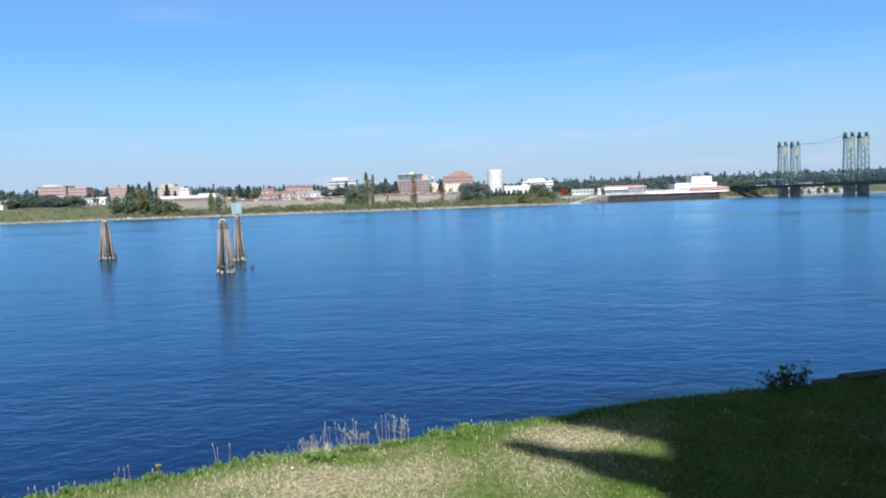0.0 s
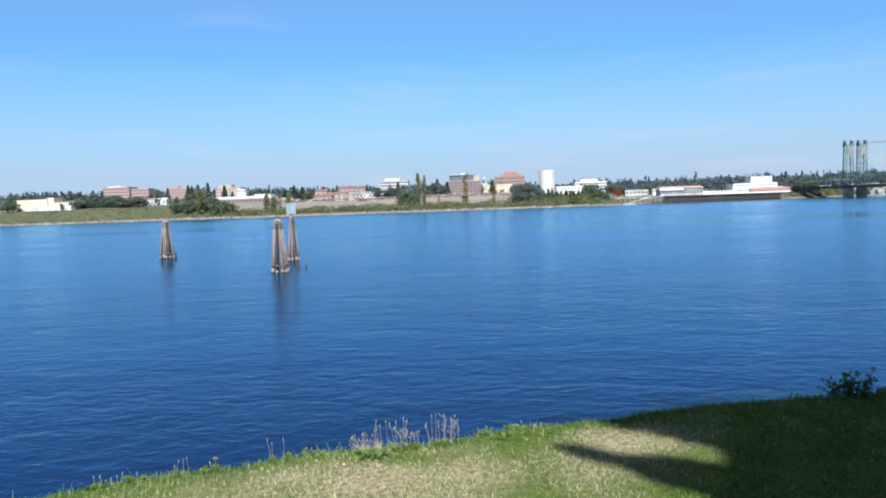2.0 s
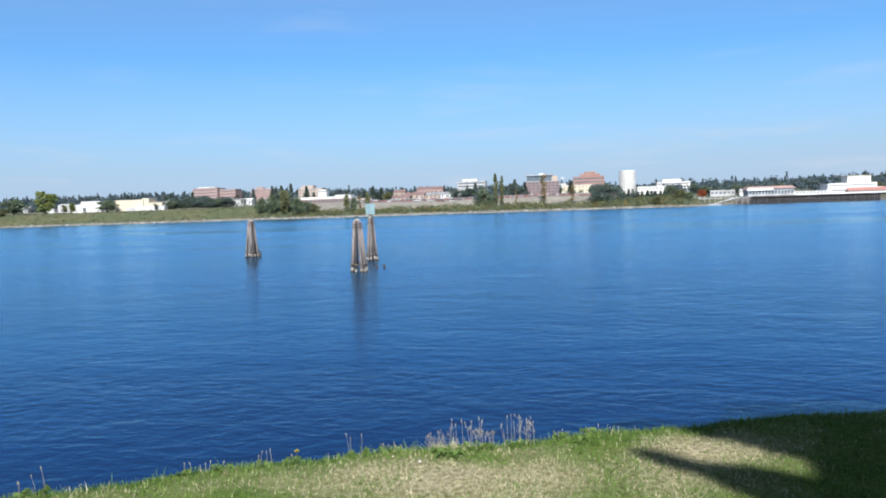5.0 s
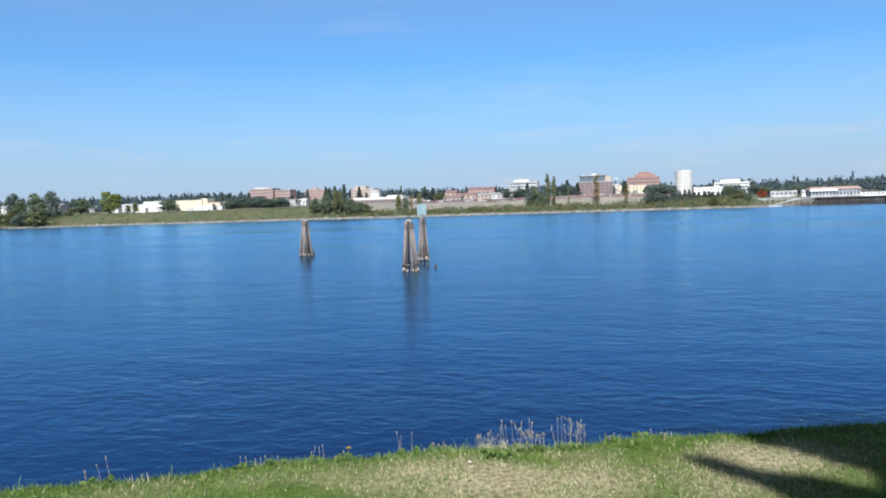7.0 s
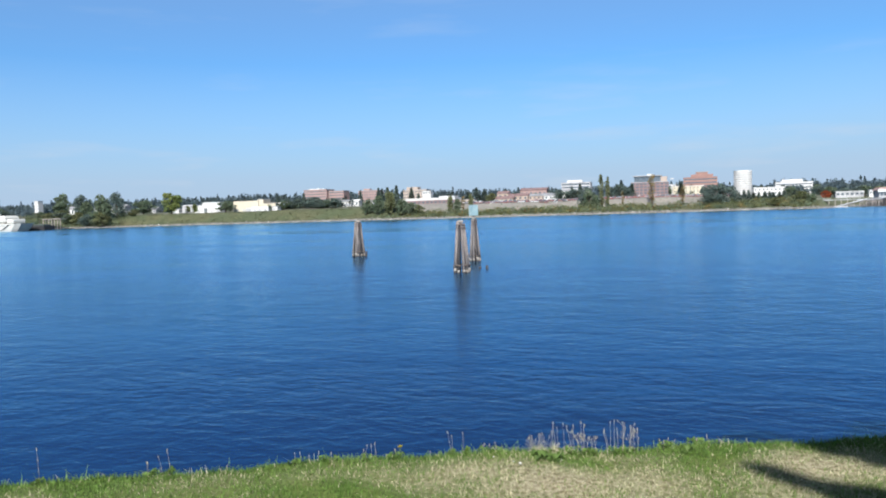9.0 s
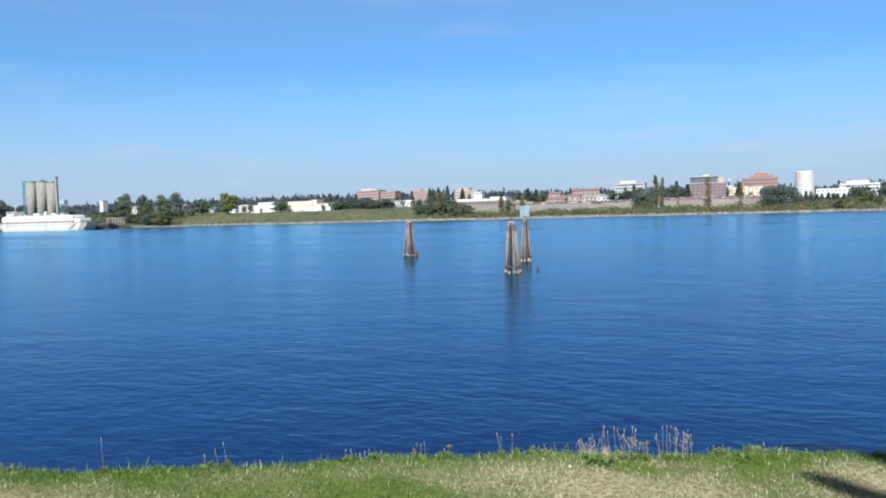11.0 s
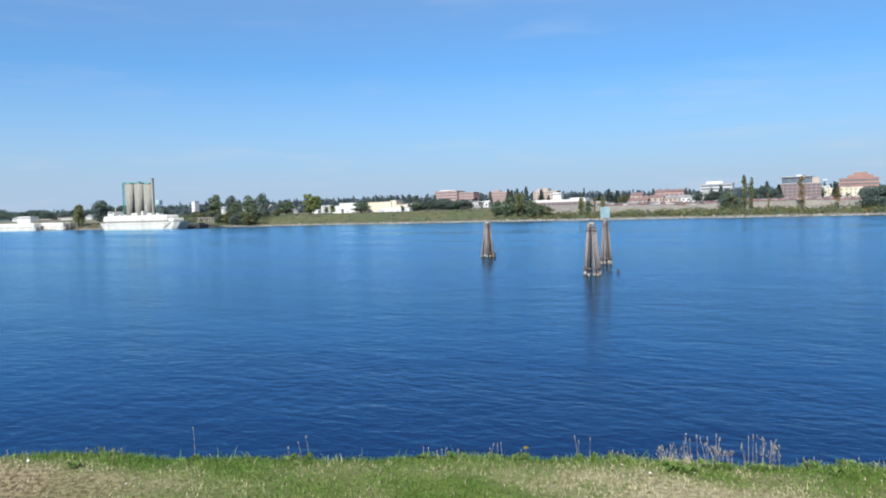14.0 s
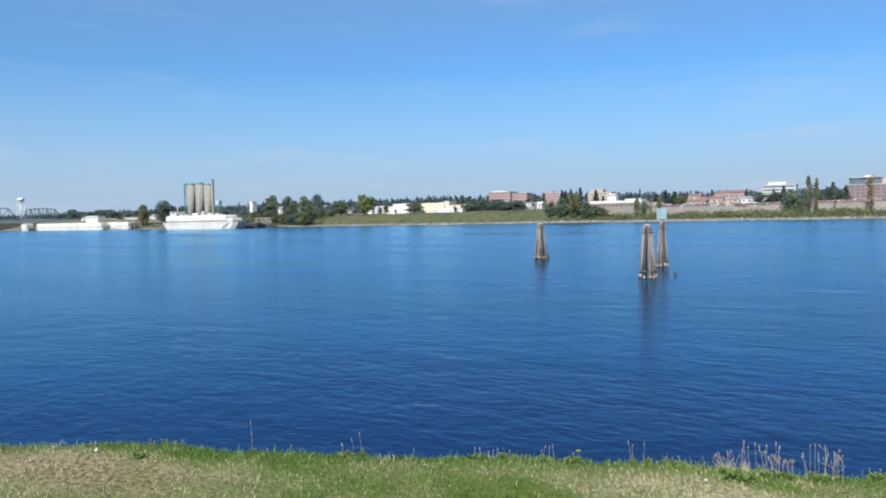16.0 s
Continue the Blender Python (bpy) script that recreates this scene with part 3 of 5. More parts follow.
# the shore from the ship eastwards
top(broad[0], -734, 690, 38, 20)
top(broad[0], -729, 684, 28, 18)
top(broad[2], -700, 690, 35.5, 21)
top(broad[0], -693, 686, 26, 17)
top(broad[0], -671, 690, 35, 19)
top(broad[2], -652, 692, 37, 18)
top(broad[1], -722, 674, 16, 16)
top(broad[0], -661, 682, 24, 20)
for i in range(8):
    top(broad[i % 3], -752 + i * 14.5 + rnd.uniform(-3, 3), 672 + rnd.uniform(-4, 4), rnd.uniform(11, 16), rnd.uniform(13, 18))
top(broad[1], -639, 705, 14, 14)
top(broad[1], -956, 640, 31, 19)
top(broad[2], -926, 660, 36, 30)
top(broad[2], -905, 672, 26, 24)
top(golden, -598, 725, 34.5, 24)
top(broad[0], -636, 720, 26, 28)
top(golden, -572, 735, 20, 8)
top(broad[0], -538.5, 752, 22.4, 23)
top(golden, -594, 750, 18, 7)
top(broad[0], -476, 752, 16, 5)
for x, zt in ((-470, 22), (-455, 23), (-440, 24), (-425, 21), (-412, 22)):
    top(broad[2], x, 790 + rnd.uniform(-8, 8), zt, 26)
for i in range(12):
    top(broad[(2, 0, 2)[i % 3]], -474 + i * 6.6 + rnd.uniform(-2, 2), 776 + rnd.uniform(-5, 5), rnd.uniform(15, 19.5), 18)
# the clump of trees on the bank
top(broad[0], -332, 722, 17, 14)
top(broad[0], -318, 718, 21, 14)
top(conifer[0], -313, 735, 30, 12)
top(conifer[1], -322, 740, 26, 9)
top(broad[1], -302, 718, 25, 15)
top(conifer[0], -305, 742, 32, 12)
top(broad[0], -288, 716, 16, 16)
top(broad[0], -276, 716, 12, 14)
top(broad[1], -268, 716, 9, 11)
top(broad[1], -237, 726, 18, 8)
top(broad[0], -228, 724, 14, 9)
top(broad[1], -214, 728, 19, 7)
top(poplar[1], -222, 726, 17, 5)
# along the embankment
top(poplar[0], -77, 728, 33.5, 6)
top(poplar[0], -71.5, 731, 31, 5)
top(poplar[1], -29, 733, 32, 8.5)
top(poplar[1], 0, 734, 20, 6)
top(poplar[1], -57, 731, 16, 3)
top(broad[0], -90, 733, 19, 12)
top(broad[2], -97, 738, 17, 13)
top(broad[0], -83, 728, 13, 10)
for x, y, zt in ((-137, 820, 22), (-128, 826, 20), (-118, 818, 22), (-106, 824, 24), (-66, 800, 25), (-61, 806, 22)):
    top(broad[2], x, y, zt, 15)
for x, y, zt in ((-112, 830, 28), (-66, 830, 30), (-70, 820, 24), (-54, 822, 26)):
    top(conifer[1], x, y, zt, 8)
for x, zt, w in ((19, 18, 12), (27, 19.5, 14), (36, 20, 16), (44, 17, 12), (31, 10, 16)):
    top(broad[2], x, 733 + rnd.uniform(-5, 5), zt, w)
for i in range(14):
    top(conifer[i % 2], 52 + i * 4.4 + rnd.uniform(-1, 1), 745 + rnd.uniform(-5, 5), rnd.uniform(9.5, 13), 6)
top(broad[1], 104, 722, 10, 13)
top(broad[0], 110, 715, 7, 9)
top(broad[1], 80, 716, 5, 12)
top(autumn, 136, 800, 10.5, 10)
for i in range(10):
    top(broad[rnd.randrange(3)], 140 + i * 10 + rnd.uniform(-3, 3), 850 + rnd.uniform(-15, 25), rnd.uniform(12, 17), 15)
for i in range(8):
    top(broad[rnd.randrange(3)], 300 + i * 9 + rnd.uniform(-3, 3), 830 + rnd.uniform(-15, 25), rnd.uniform(11, 16), 14)
for x, zt in ((-620, 26), (-575, 30), (-540, 31), (-520, 33), (-428, 34), (-418, 38), (-408, 36), (-345, 34), (-250, 30), (-240, 28)):
    top(conifer[rnd.randrange(2)], x, 905 + rnd.uniform(-30, 60), zt, 9)
for i in range(95):
    x = rnd.uniform(-760, 150)
    if i % 2:
        top(conifer[rnd.randrange(2)], x, rnd.uniform(850, 1030), rnd.uniform(20, 27) , 8)
    else:
        top(broad[rnd.randrange(3)], x, rnd.uniform(800, 1030), rnd.uniform(15, 22) , 14)


def build_woods():
    """Far tree lines behind the town: crowns of clumps, too many to count."""
    pts, sizes = [], []
    for i in range(2600):
        x = rnd.uniform(-2600, 1500)
        y = rnd.uniform(1060, 1260) if rnd.random() < 0.75 else rnd.uniform(1260, 2000)
        z = ground_at(x, y)
        h = rnd.uniform(10, 16) * (1.2 if rnd.random() < 0.12 else 1) * (1 if x < 120 else 1.15)
        if rnd.random() < (0.55 if x < 90 else 0.22):
            k = 60
            zz = rng.uniform(0, 1, k)
            a, rr = rng.uniform(0, 6.28, k), (1 - zz) * rnd.uniform(4, 6)
            pts.append(np.stack([x + np.cos(a) * rr, y + np.sin(a) * rr, z + zz * h * 1.15], 1))
        else:
            pts.append(blob(60, (x, y, z + h * 0.5), (h * 0.42, h * 0.42, h * 0.5)))
    for i in range(620):
        x = rnd.uniform(-1700, -640)
        y = rnd.uniform(770, 930)
        h = rnd.uniform(4, 9)
        pts.append(blob(44, (x, y, ground_at(x, y) + h * 0.7), (h, h, h)))
    for i in range(900):
        x = rnd.uniform(100, 800)
        y = rnd.uniform(880, 1300)
        pts.append(blob(50, (x, y, ground_at(x, y) + 5), (6, 6, 6.5)))
    tagged(quads("hazed_woods", leaves(np.concatenate(pts), 1.9), M["woods"]), "dark band of distant woods behind the town", "woods", kind="stuff")


build_woods()


def build_shrubs():
    """Bushes along the far waterline."""
    for name, label, mats, span, n, hi in (("shrubs", "mixed green and rusty bushes above the stones", ("leaf_olive", "leaf_autumn", "leaf"), (-300, 112), 820, 4.0), ("bank_brush", "low dull green brush on the grass bank", ("brush", "leaf_olive"), (-660, -300), 1000, 0.45), ("wood_brush", "dull green undergrowth below the shore trees", ("leaf", "leaf_olive"), (-830, -640), 520, 4.2), ("shore_brush", "dull green brush on the slope by the bridge", ("leaf_olive", "leaf"), (285, 470), 420, 2.0), ("left_brush", "dull green brush on the low bank by the barges", ("leaf_olive", "leaf_autumn"), (-1320, -820), 420, 1.8)):
        pts, slots = [], []
        for i in range(n):
            x = rnd.uniform(*span)
            off = rnd.uniform(2, 33)
            clump = noise.noise((x / 17, off / 9, 4))
            r = rnd.uniform(0.4, 1) * hi * (1 + 0.9 * clump)
            k = 30
            pts.append(blob(k, (x, shore(x) + off, land_z(x, off) + r * 0.5), (r * 1.3, r * 1.2, r)))
            slots.append(np.full(k, rnd.choices(range(len(mats)), (6, 1, 3)[:len(mats)])[0]))
        tagged(quads(name, leaves(np.concatenate(pts), 0.45 if hi < 1 else 0.75), [M[k] for k in mats], None, np.concatenate(slots)), label, "bushes", kind="stuff")


build_shrubs()


def build_stones():
    """Riprap blocks along the far waterline."""
    bm = bmesh.new()
    for i in range(3600):
        x = rnd.uniform(-820, 115)
        off = rnd.uniform(-8.6, 3) if rnd.random() < 0.7 else rnd.uniform(-8.8, -6)
        r = rnd.uniform(0.35, 1.0) if rnd.random() < 0.85 else rnd.uniform(1.0, 1.7)
        m = pose(x, shore(x) + off, land_z(x, off), rnd.uniform(0, 360), rnd.uniform(0, 360), 0) @ Matrix.Diagonal((r, r * 0.8, r * 0.6, 1))
        add_rock(bm, m)
    tagged(part("riprap_stones", bm, M["riprap"]), "grey-tan boulders along the waterline", "stones", kind="stuff")


def add_rock(bm, m):
    vs = [bm.verts.new(m @ Vector(v)) for v in ((1, 0, 0), (-1, 0.1, 0), (0, 1, 0.1), (0.1, -1, 0), (0, 0, 1), (0, 0.1, -1))]
    for a, b, c in ((0, 2, 4), (2, 1, 4), (1, 3, 4), (3, 0, 4), (2, 0, 5), (1, 2, 5), (3, 1, 5), (0, 3, 5)):
        bm.faces.new((vs[a], vs[b], vs[c]))


build_stones()


# ---- buildings ----
def building(name, label, x, y, w, d, z_top, wall, roof, storeys=2, bays=6, z0=None, turn=0, band=False, parapet=0.5, glass=None, win_w=0.6, win_h=0.5):
    """A flat-roofed block with its front (towards -y) at y: wall, roof, and windows set in the front and the sides."""
    z0 = ground_at(x, y) - 1 if z0 is None else z0
    t = thing(name, label, "building", x, y, z0, turn)
    h = z_top - z0
    part("wall", boxed(-w / 2, w / 2, 0, d, 0, h), wall, t)
    bm = bmesh.new()
    add_box(bm, -w / 2 - 0.3, w / 2 + 0.3, -0.3, d + 0.3, h + 0.004, h + parapet)
    part("roof", bm, roof, t)
    glass = glass or M["glass"]
    sh = min(h / storeys, 4.2)
    if band:
        for s in range(storeys):
            zc = h - (s + 0.55) * sh
            part("window", boxed(-w / 2 + 0.8, w / 2 - 0.8, -0.12, 0.2, zc - sh * win_h / 2, zc + sh * win_h / 2), glass, t)
    else:
        bw = w / bays
        me = None
        for s in range(storeys):
            for b in range(bays):
                m = pose(-w / 2 + (b + 0.5) * bw, 0, h - (s + 0.55) * sh)
                if me is None:
                    me = part("window", boxed(-bw * win_w / 2, bw * win_w / 2, -0.1, 0.2, -sh * win_h / 2, sh * win_h / 2), glass, t)
                    me.matrix_basis = m
                else:
                    share("window", me.data, t, m)
    return t


def on_roof(t, name, x0, x1, y0, y1, z0, z1, material, label=""):
    return part(name, boxed(x0, x1, y0, y1, z0, z1), material, t, label)


def gable_house(name, label, x, y, w, d, eaves, ridge, wall, roof, z0=None):
    z0 = ground_at(x, y) - 1 if z0 is None else z0
    t = thing(name, label, "house", x, y, z0)
    part("wall", boxed(-w / 2, w / 2, 0, d, 0, eaves - z0), wall, t)
    bm = bmesh.new()
    e, r, o = eaves - z0 + 0.01, ridge - z0, 0.6
    vs = [bm.verts.new(v) for v in ((-w / 2 - o, -o, e), (w / 2 + o, -o, e), (w / 2 + o, d + o, e), (-w / 2 - o, d + o, e), (-w / 2 - o, d / 2, r), (w / 2 + o, d / 2, r))]
    for f in ((0, 1, 5, 4), (2, 3, 4, 5), (3, 0, 4), (1, 2, 5), (3, 2, 1, 0)):
        bm.faces.new([vs[i] for i in f])
    part("roof", bm, roof, t)
    n = max(2, int(w / 5))
    for i in range(n):
        part("window", boxed(-w / 2 + (i + 0.3) * w / n, -w / 2 + (i + 0.7) * w / n, -0.1, 0.2, (eaves - z0) * 0.45, (eaves - z0) * 0.8), M["glass"], t)
    return t


a = building("hospital_building", "long brick hospital block with pale rooftop plant", -521.5, 950, 38.2, 25, 38.3, M["brick_pink"], M["brick_pink"], 5, 12, band=True, win_h=0.3)
on_roof(a, "roof_plant", -13, 6, 4, 15, 38.8 - a.location.z, 40.3 - a.location.z, M["white"], "white rooftop plant room")
on_roof(a, "roof_plant", 7, 13, 4, 15, 38.8 - a.location.z, 39.8 - a.location.z, M["white"])
building("hospital_building", "lower brick wing of the hospital with a pale roof", -489.9, 956, 24.4, 20, 35.8, M["brick_pink"], M["grey_wall"], 4, 8, band=True, win_h=0.3)
a = building("office_building", "pink brick office block among conifers", -457, 1000, 34, 20, 36, M["brick_pink"], M["grey_wall"], 4, 8, win_h=0.4)
on_roof(a, "roof_plant", -10, 0, 4, 12, 36.4 - a.location.z, 39 - a.location.z, M["brick_pink"])
a = building("office_building", "tan brick office block with stepped top", -381, 1000, 37, 20, 34, M["tan"], M["grey_wall"], 4, 8, win_h=0.4)
on_roof(a, "upper_storey", -14, 4, 2, 16, 34.5 - a.location.z, 38.5 - a.location.z, M["tan"])
building("annex_building", "small white annex on a slope", -357, 985, 13, 10, 31, M["white"], M["white"], 1, 3)
a = building("warehouse", "long low warehouse with a white roof and reddish wall", -297, 800, 84, 25, 14.5, M["brick"], M["white"], 1, 16, parapet=2.6, win_h=0.5)
on_roof(a, "roof_plant", 22, 40, 2, 20, 17 - a.location.z, 19 - a.location.z, M["white"])
for x, w, zt, wall, rf in ((-397.3, 15, 13.7, "white", "roof_grey"), (-386.7, 10.6, 19, "white", "white"), (-402, 15, 19, "white", "roof_grey"), (-366, 8, 18, "white", "roof_grey"), (-352, 7, 15, "white", "roof_grey")):
    gable_house("house", "small white house near the bank", x, 800 + rnd.uniform(-4, 10), w, 9, zt - 2.2, zt, M[wall], M[rf])
def shed(label, x, y, w, d, z_top, wall, roof, rise=0.0, doors=2, z0=None, name="store_building"):
    """A plain low shed with its front at y: a wall, a roof slab or a low gable, and a few wide doors."""
    z0 = ground_at(x, y) - 1 if z0 is None else z0
    t = thing(name, label, "building", x, y, z0)
    h = z_top - z0 - rise
    part("wall", boxed(-w / 2, w / 2, 0, d, 0, h), wall, t)
    bm = bmesh.new()
    if rise:
        vs = [bm.verts.new(v) for v in ((-w / 2 - 0.4, -0.4, h + 0.01), (w / 2 + 0.4, -0.4, h + 0.01), (w / 2 + 0.4, d + 0.4, h + 0.01), (-w / 2 - 0.4, d + 0.4, h + 0.01), (-w / 2 - 0.4, d / 2, h + rise), (w / 2 + 0.4, d / 2, h + rise))]
        for f in ((0, 1, 5, 4), (2, 3, 4, 5), (3, 0, 4), (1, 2, 5), (3, 2, 1, 0)):
            bm.faces.new([vs[i] for i in f])
    else:
        add_box(bm, -w / 2 - 0.25, w / 2 + 0.25, -0.25, d + 0.25, h + 0.004, h + 0.4)
    part("roof", bm, roof, t)
    for i in range(doors):
        c = -w / 2 + (i + 0.5 + rnd.uniform(-0.15, 0.15)) * w / doors
        part("door", boxed(c - 1.6, c + 1.6, -0.08, 0.1, 0.9, 4.4), M["grey_wall"], t)
    return t


shed("long cream warehouse with a pale roof", -518.9, 766, 36, 24, 20.9, M["cream"], M["cream"], 0, 4, name="warehouse")
shed("short raised cream block on the warehouse row", -498.7, 768, 8.5, 16, 22.3, M["cream"], M["white"], 0, 1)
shed("lower cream shed at the end of the warehouse row", -484.2, 765, 17.4, 20, 18.0, M["cream"], M["tan"], 0.8, 2)
shed("bright white loading block in front of the warehouse", -487.6, 749, 24, 9, 13.0, M["white"], M["white"], 0, 3)
shed("small pale shed behind the loading block", -505.5, 752, 9, 8, 12.2, M["grey_wall"], M["white"], 0.8, 1)
shed("narrow white shed beside dark trees", -470.3, 770, 7, 10, 18.6, M["white"], M["white"], 1.2, 1)
shed("small white shed beside dark trees", -471.5, 756, 8, 8, 13.5, M["white"], M["grey_wall"], 0.8, 1)
shed("white flat-roofed store on the grass bank", -569.6, 765, 26.2, 18, 21.0, M["white"], M["white"], 0, 3)
shed("low white lean-to beside the store", -587.1, 765, 8.6, 14, 18.6, M["white"], M["grey_wall"], 1.0, 1)
shed("low white block in front of the store", -578, 752, 15, 6, 13.2, M["white"], M["white"], 0, 1)
shed("pale grey shed beside a yellow tree", -605.7, 765, 17, 12, 19.2, M["grey_wall"], M["white"], 1.2, 2)
shed("low white shed at the end of the bank", -622, 760, 12, 10, 14.0, M["white"], M["white"], 0.8, 1)
building("tall_shed", "narrow white industrial tower beside shore trees", -855, 760, 7, 8, 32, M["white"], M["grey_wall"], 3, 2, win_h=0.2)
gable_house("house", "white gabled building behind shore trees", -800, 760, 24, 12, 19, 23, M["white"], M["roof_grey"])
gable_house("house", "white gabled building behind shore trees", -745, 760, 20, 12, 18, 22, M["white"], M["roof_grey"])
gable_house("house", "white gabled building behind shore trees", -741, 790, 22, 12, 19, 24, M["white"], M["roof_grey"])
gable_house("house", "pale building among shore trees", -665, 765, 18, 12, 14, 18, M["grey_wall"], M["roof_grey"])
for x, y, w, zt, wall, rf in ((-205, 840, 22, 17, "tan", "roof_red"), (-190, 850, 24, 20, "peach", "roof_red"), (-168, 855, 20, 19, "peach", "roof_grey"), (-150, 850, 16, 19, "white", "roof_grey"), (-214, 870, 14, 24, "peach", "roof_red"), (-181, 900, 34, 27.5, "brick_pink", "roof_red")):
    gable_house("house", "low terraced building with a tiled roof above the embankment", x, y, w, 14, zt - 3.2, zt, M[wall], M[rf])
building("platform_building", "low tan building above the embankment", -250, 815, 30, 12, 14, M["tan"], M["roof_grey"], 1, 6, win_h=0.35)
a = building("office_building", "pale grey office block with ribbon windows", -141, 1000, 40, 22, 35, M["grey_wall"], M["grey_wall"], 4, 8, band=True, win_h=0.45)
on_roof(a, "roof_plant", -13, 8, 4, 14, 35.4 - a.location.z, 38.5 - a.location.z, M["white"])
on_roof(a, "wing", -20, 20, -6, -0.2, 0, 24 - a.location.z, M["white"])
a = building("brick_office", "red brick office with rows of windows and a glazed top", -36, 850, 41, 24, 27, M["brick"], M["grey_wall"], 5, 9, win_w=0.7, win_h=0.5)
on_roof(a, "glazed_storey", -17, 12, 2, 20, 27.5 - a.location.z, 34 - a.location.z, M["glass"], "dark glazed top storey")
on_roof(a, "roof_slab", -19, 13, 0.5, 21, 34 - a.location.z, 34.8 - a.location.z, M["grey_wall"])
on_roof(a, "upper_storey", 12.1, 19, 2, 20, 27.5 - a.location.z, 33 - a.location.z, M["tan"])
on_roof(a, "roof_plant", -3, 4, 6, 14, 34.8 - a.location.z, 36.5 - a.location.z, M["white"])
building("white_building", "white building with pilasters and tall windows", 6, 880, 34, 20, 21.5, M["cream"], M["white"], 3, 8, win_w=0.25, win_h=0.5)
on_roof(building("white_building", "narrow white block with a flat roof", -12, 885, 9, 16, 24, M["white"], M["grey_wall"], 4, 2), "roof_plant", -2, 2, 4, 10, 20, 21, M["white"])
a = building("brick_tower", "pink brick block with a stepped top", 21, 950, 40, 26, 33.5, M["brick_deep"], M["brick_deep"], 5, 9, band=True, win_h=0.35)
on_roof(a, "upper_storey", -11, 15, 3, 22, 34 - a.location.z, 37.5 - a.location.z, M["brick_deep"])
on_roof(a, "roof_plant", -5, 9, 6, 18, 37.5 - a.location.z, 40 - a.location.z, M["brick_deep"])
on_roof(a, "roof_cap", -5.5, 9.5, 5.5, 18.5, 40 - a.location.z, 40.6 - a.location.z, M["tan"])


def round_tower(x, y, r, z_top):
    """The round apartment tower: floors as rings of white slab over bands of glass."""
    z0 = ground_at(x, y)
    t = thing("round_tower", "white cylindrical apartment tower with banded floors", "building", x, y, z0)
    n, h = 11, z_top - z0
    fh = h / n
    bm = bmesh.new()
    add_tube(bm, (0, 0, 0), (0, 0, h - 0.3), r - 0.35, r - 0.35, 40)
    part("glazing", bm, M["cream"], t, "shaded window bands")
    first = None
    for i in range(n):
        if first is None:
            bm = bmesh.new()
            add_tube(bm, (0, 0, 0), (0, 0, fh * 0.9), r, r, 40)
            first = part("floor_band", bm, M["white"], t)
        else:
            share("floor_band", first.data, t, pose(0, 0, i * fh))
    bm = bmesh.new()
    add_tube(bm, (0, 0, h - 0.3), (0, 0, h + 0.8), r + 0.1, r + 0.1, 40)
    part("roof", bm, M["white"], t)
    return t


round_tower(68.6, 930, 10.2, 38)
building("low_building", "long white low building beside the round tower", 95, 900, 34, 18, 17, M["white"], M["white"], 2, 8, win_w=0.4, win_h=0.35)
a = building("office_building", "white office block with ribbon windows", 127, 950, 41, 20, 23, M["white"], M["white"], 3, 8, band=True, win_h=0.3)
on_roof(a, "roof_plant", -13, 10, 4, 14, 23.5 - a.location.z, 26.5 - a.location.z, M["white"])
building("pavilion", "grey-blue glazed pavilion near the quay", 163, 830, 26, 10, 8.5, M["grey_wall"], M["white"], 1, 6)
building("pavilion", "white kiosk near the quay", 182, 825, 5, 6, 9, M["white"], M["white"], 1, 2)

for x, w, zt in ((334, 9, 6), (346, 8, 5), (372, 14, 7), (388, 12, 6), (402, 12, 7), (418, 14, 8), (434, 14, 7)):
    gable_house("house", "small pale house on the shore beyond the bridge", x, 822 + rnd.uniform(-3, 6), w, 9, zt - 2, zt, M["white"], M["roof_grey"])

for x, w, zt, wall in ((401, 7, 0.2, "grey_wall"), (411, 10, 1.4, "white"), (424, 7, -0.4, "tan"), (432, 6, 0.8, "white"), (443, 9, 0.2, "grey_wall"), (453, 7, 1.2, "white"), (467, 6, 0.6, "cream")):
    gable_house("house", "small pale house at the waterline beyond the bridge", x, shore(x) + 3, w, 8, zt - 2.2, zt, M[wall], M["roof_grey"], -6.6)


for x, zt, w in ((395, 1.5, 7), (405.5, 0.5, 5), (418, 1.0, 7), (428, 2.0, 6), (437.5, 1.5, 7), (448.5, 0.6, 5), (459, 2.0, 9)):
    plant(broad[x > 420], x, shore(x) + 2.5, zt + 5.6, w, -5.6)


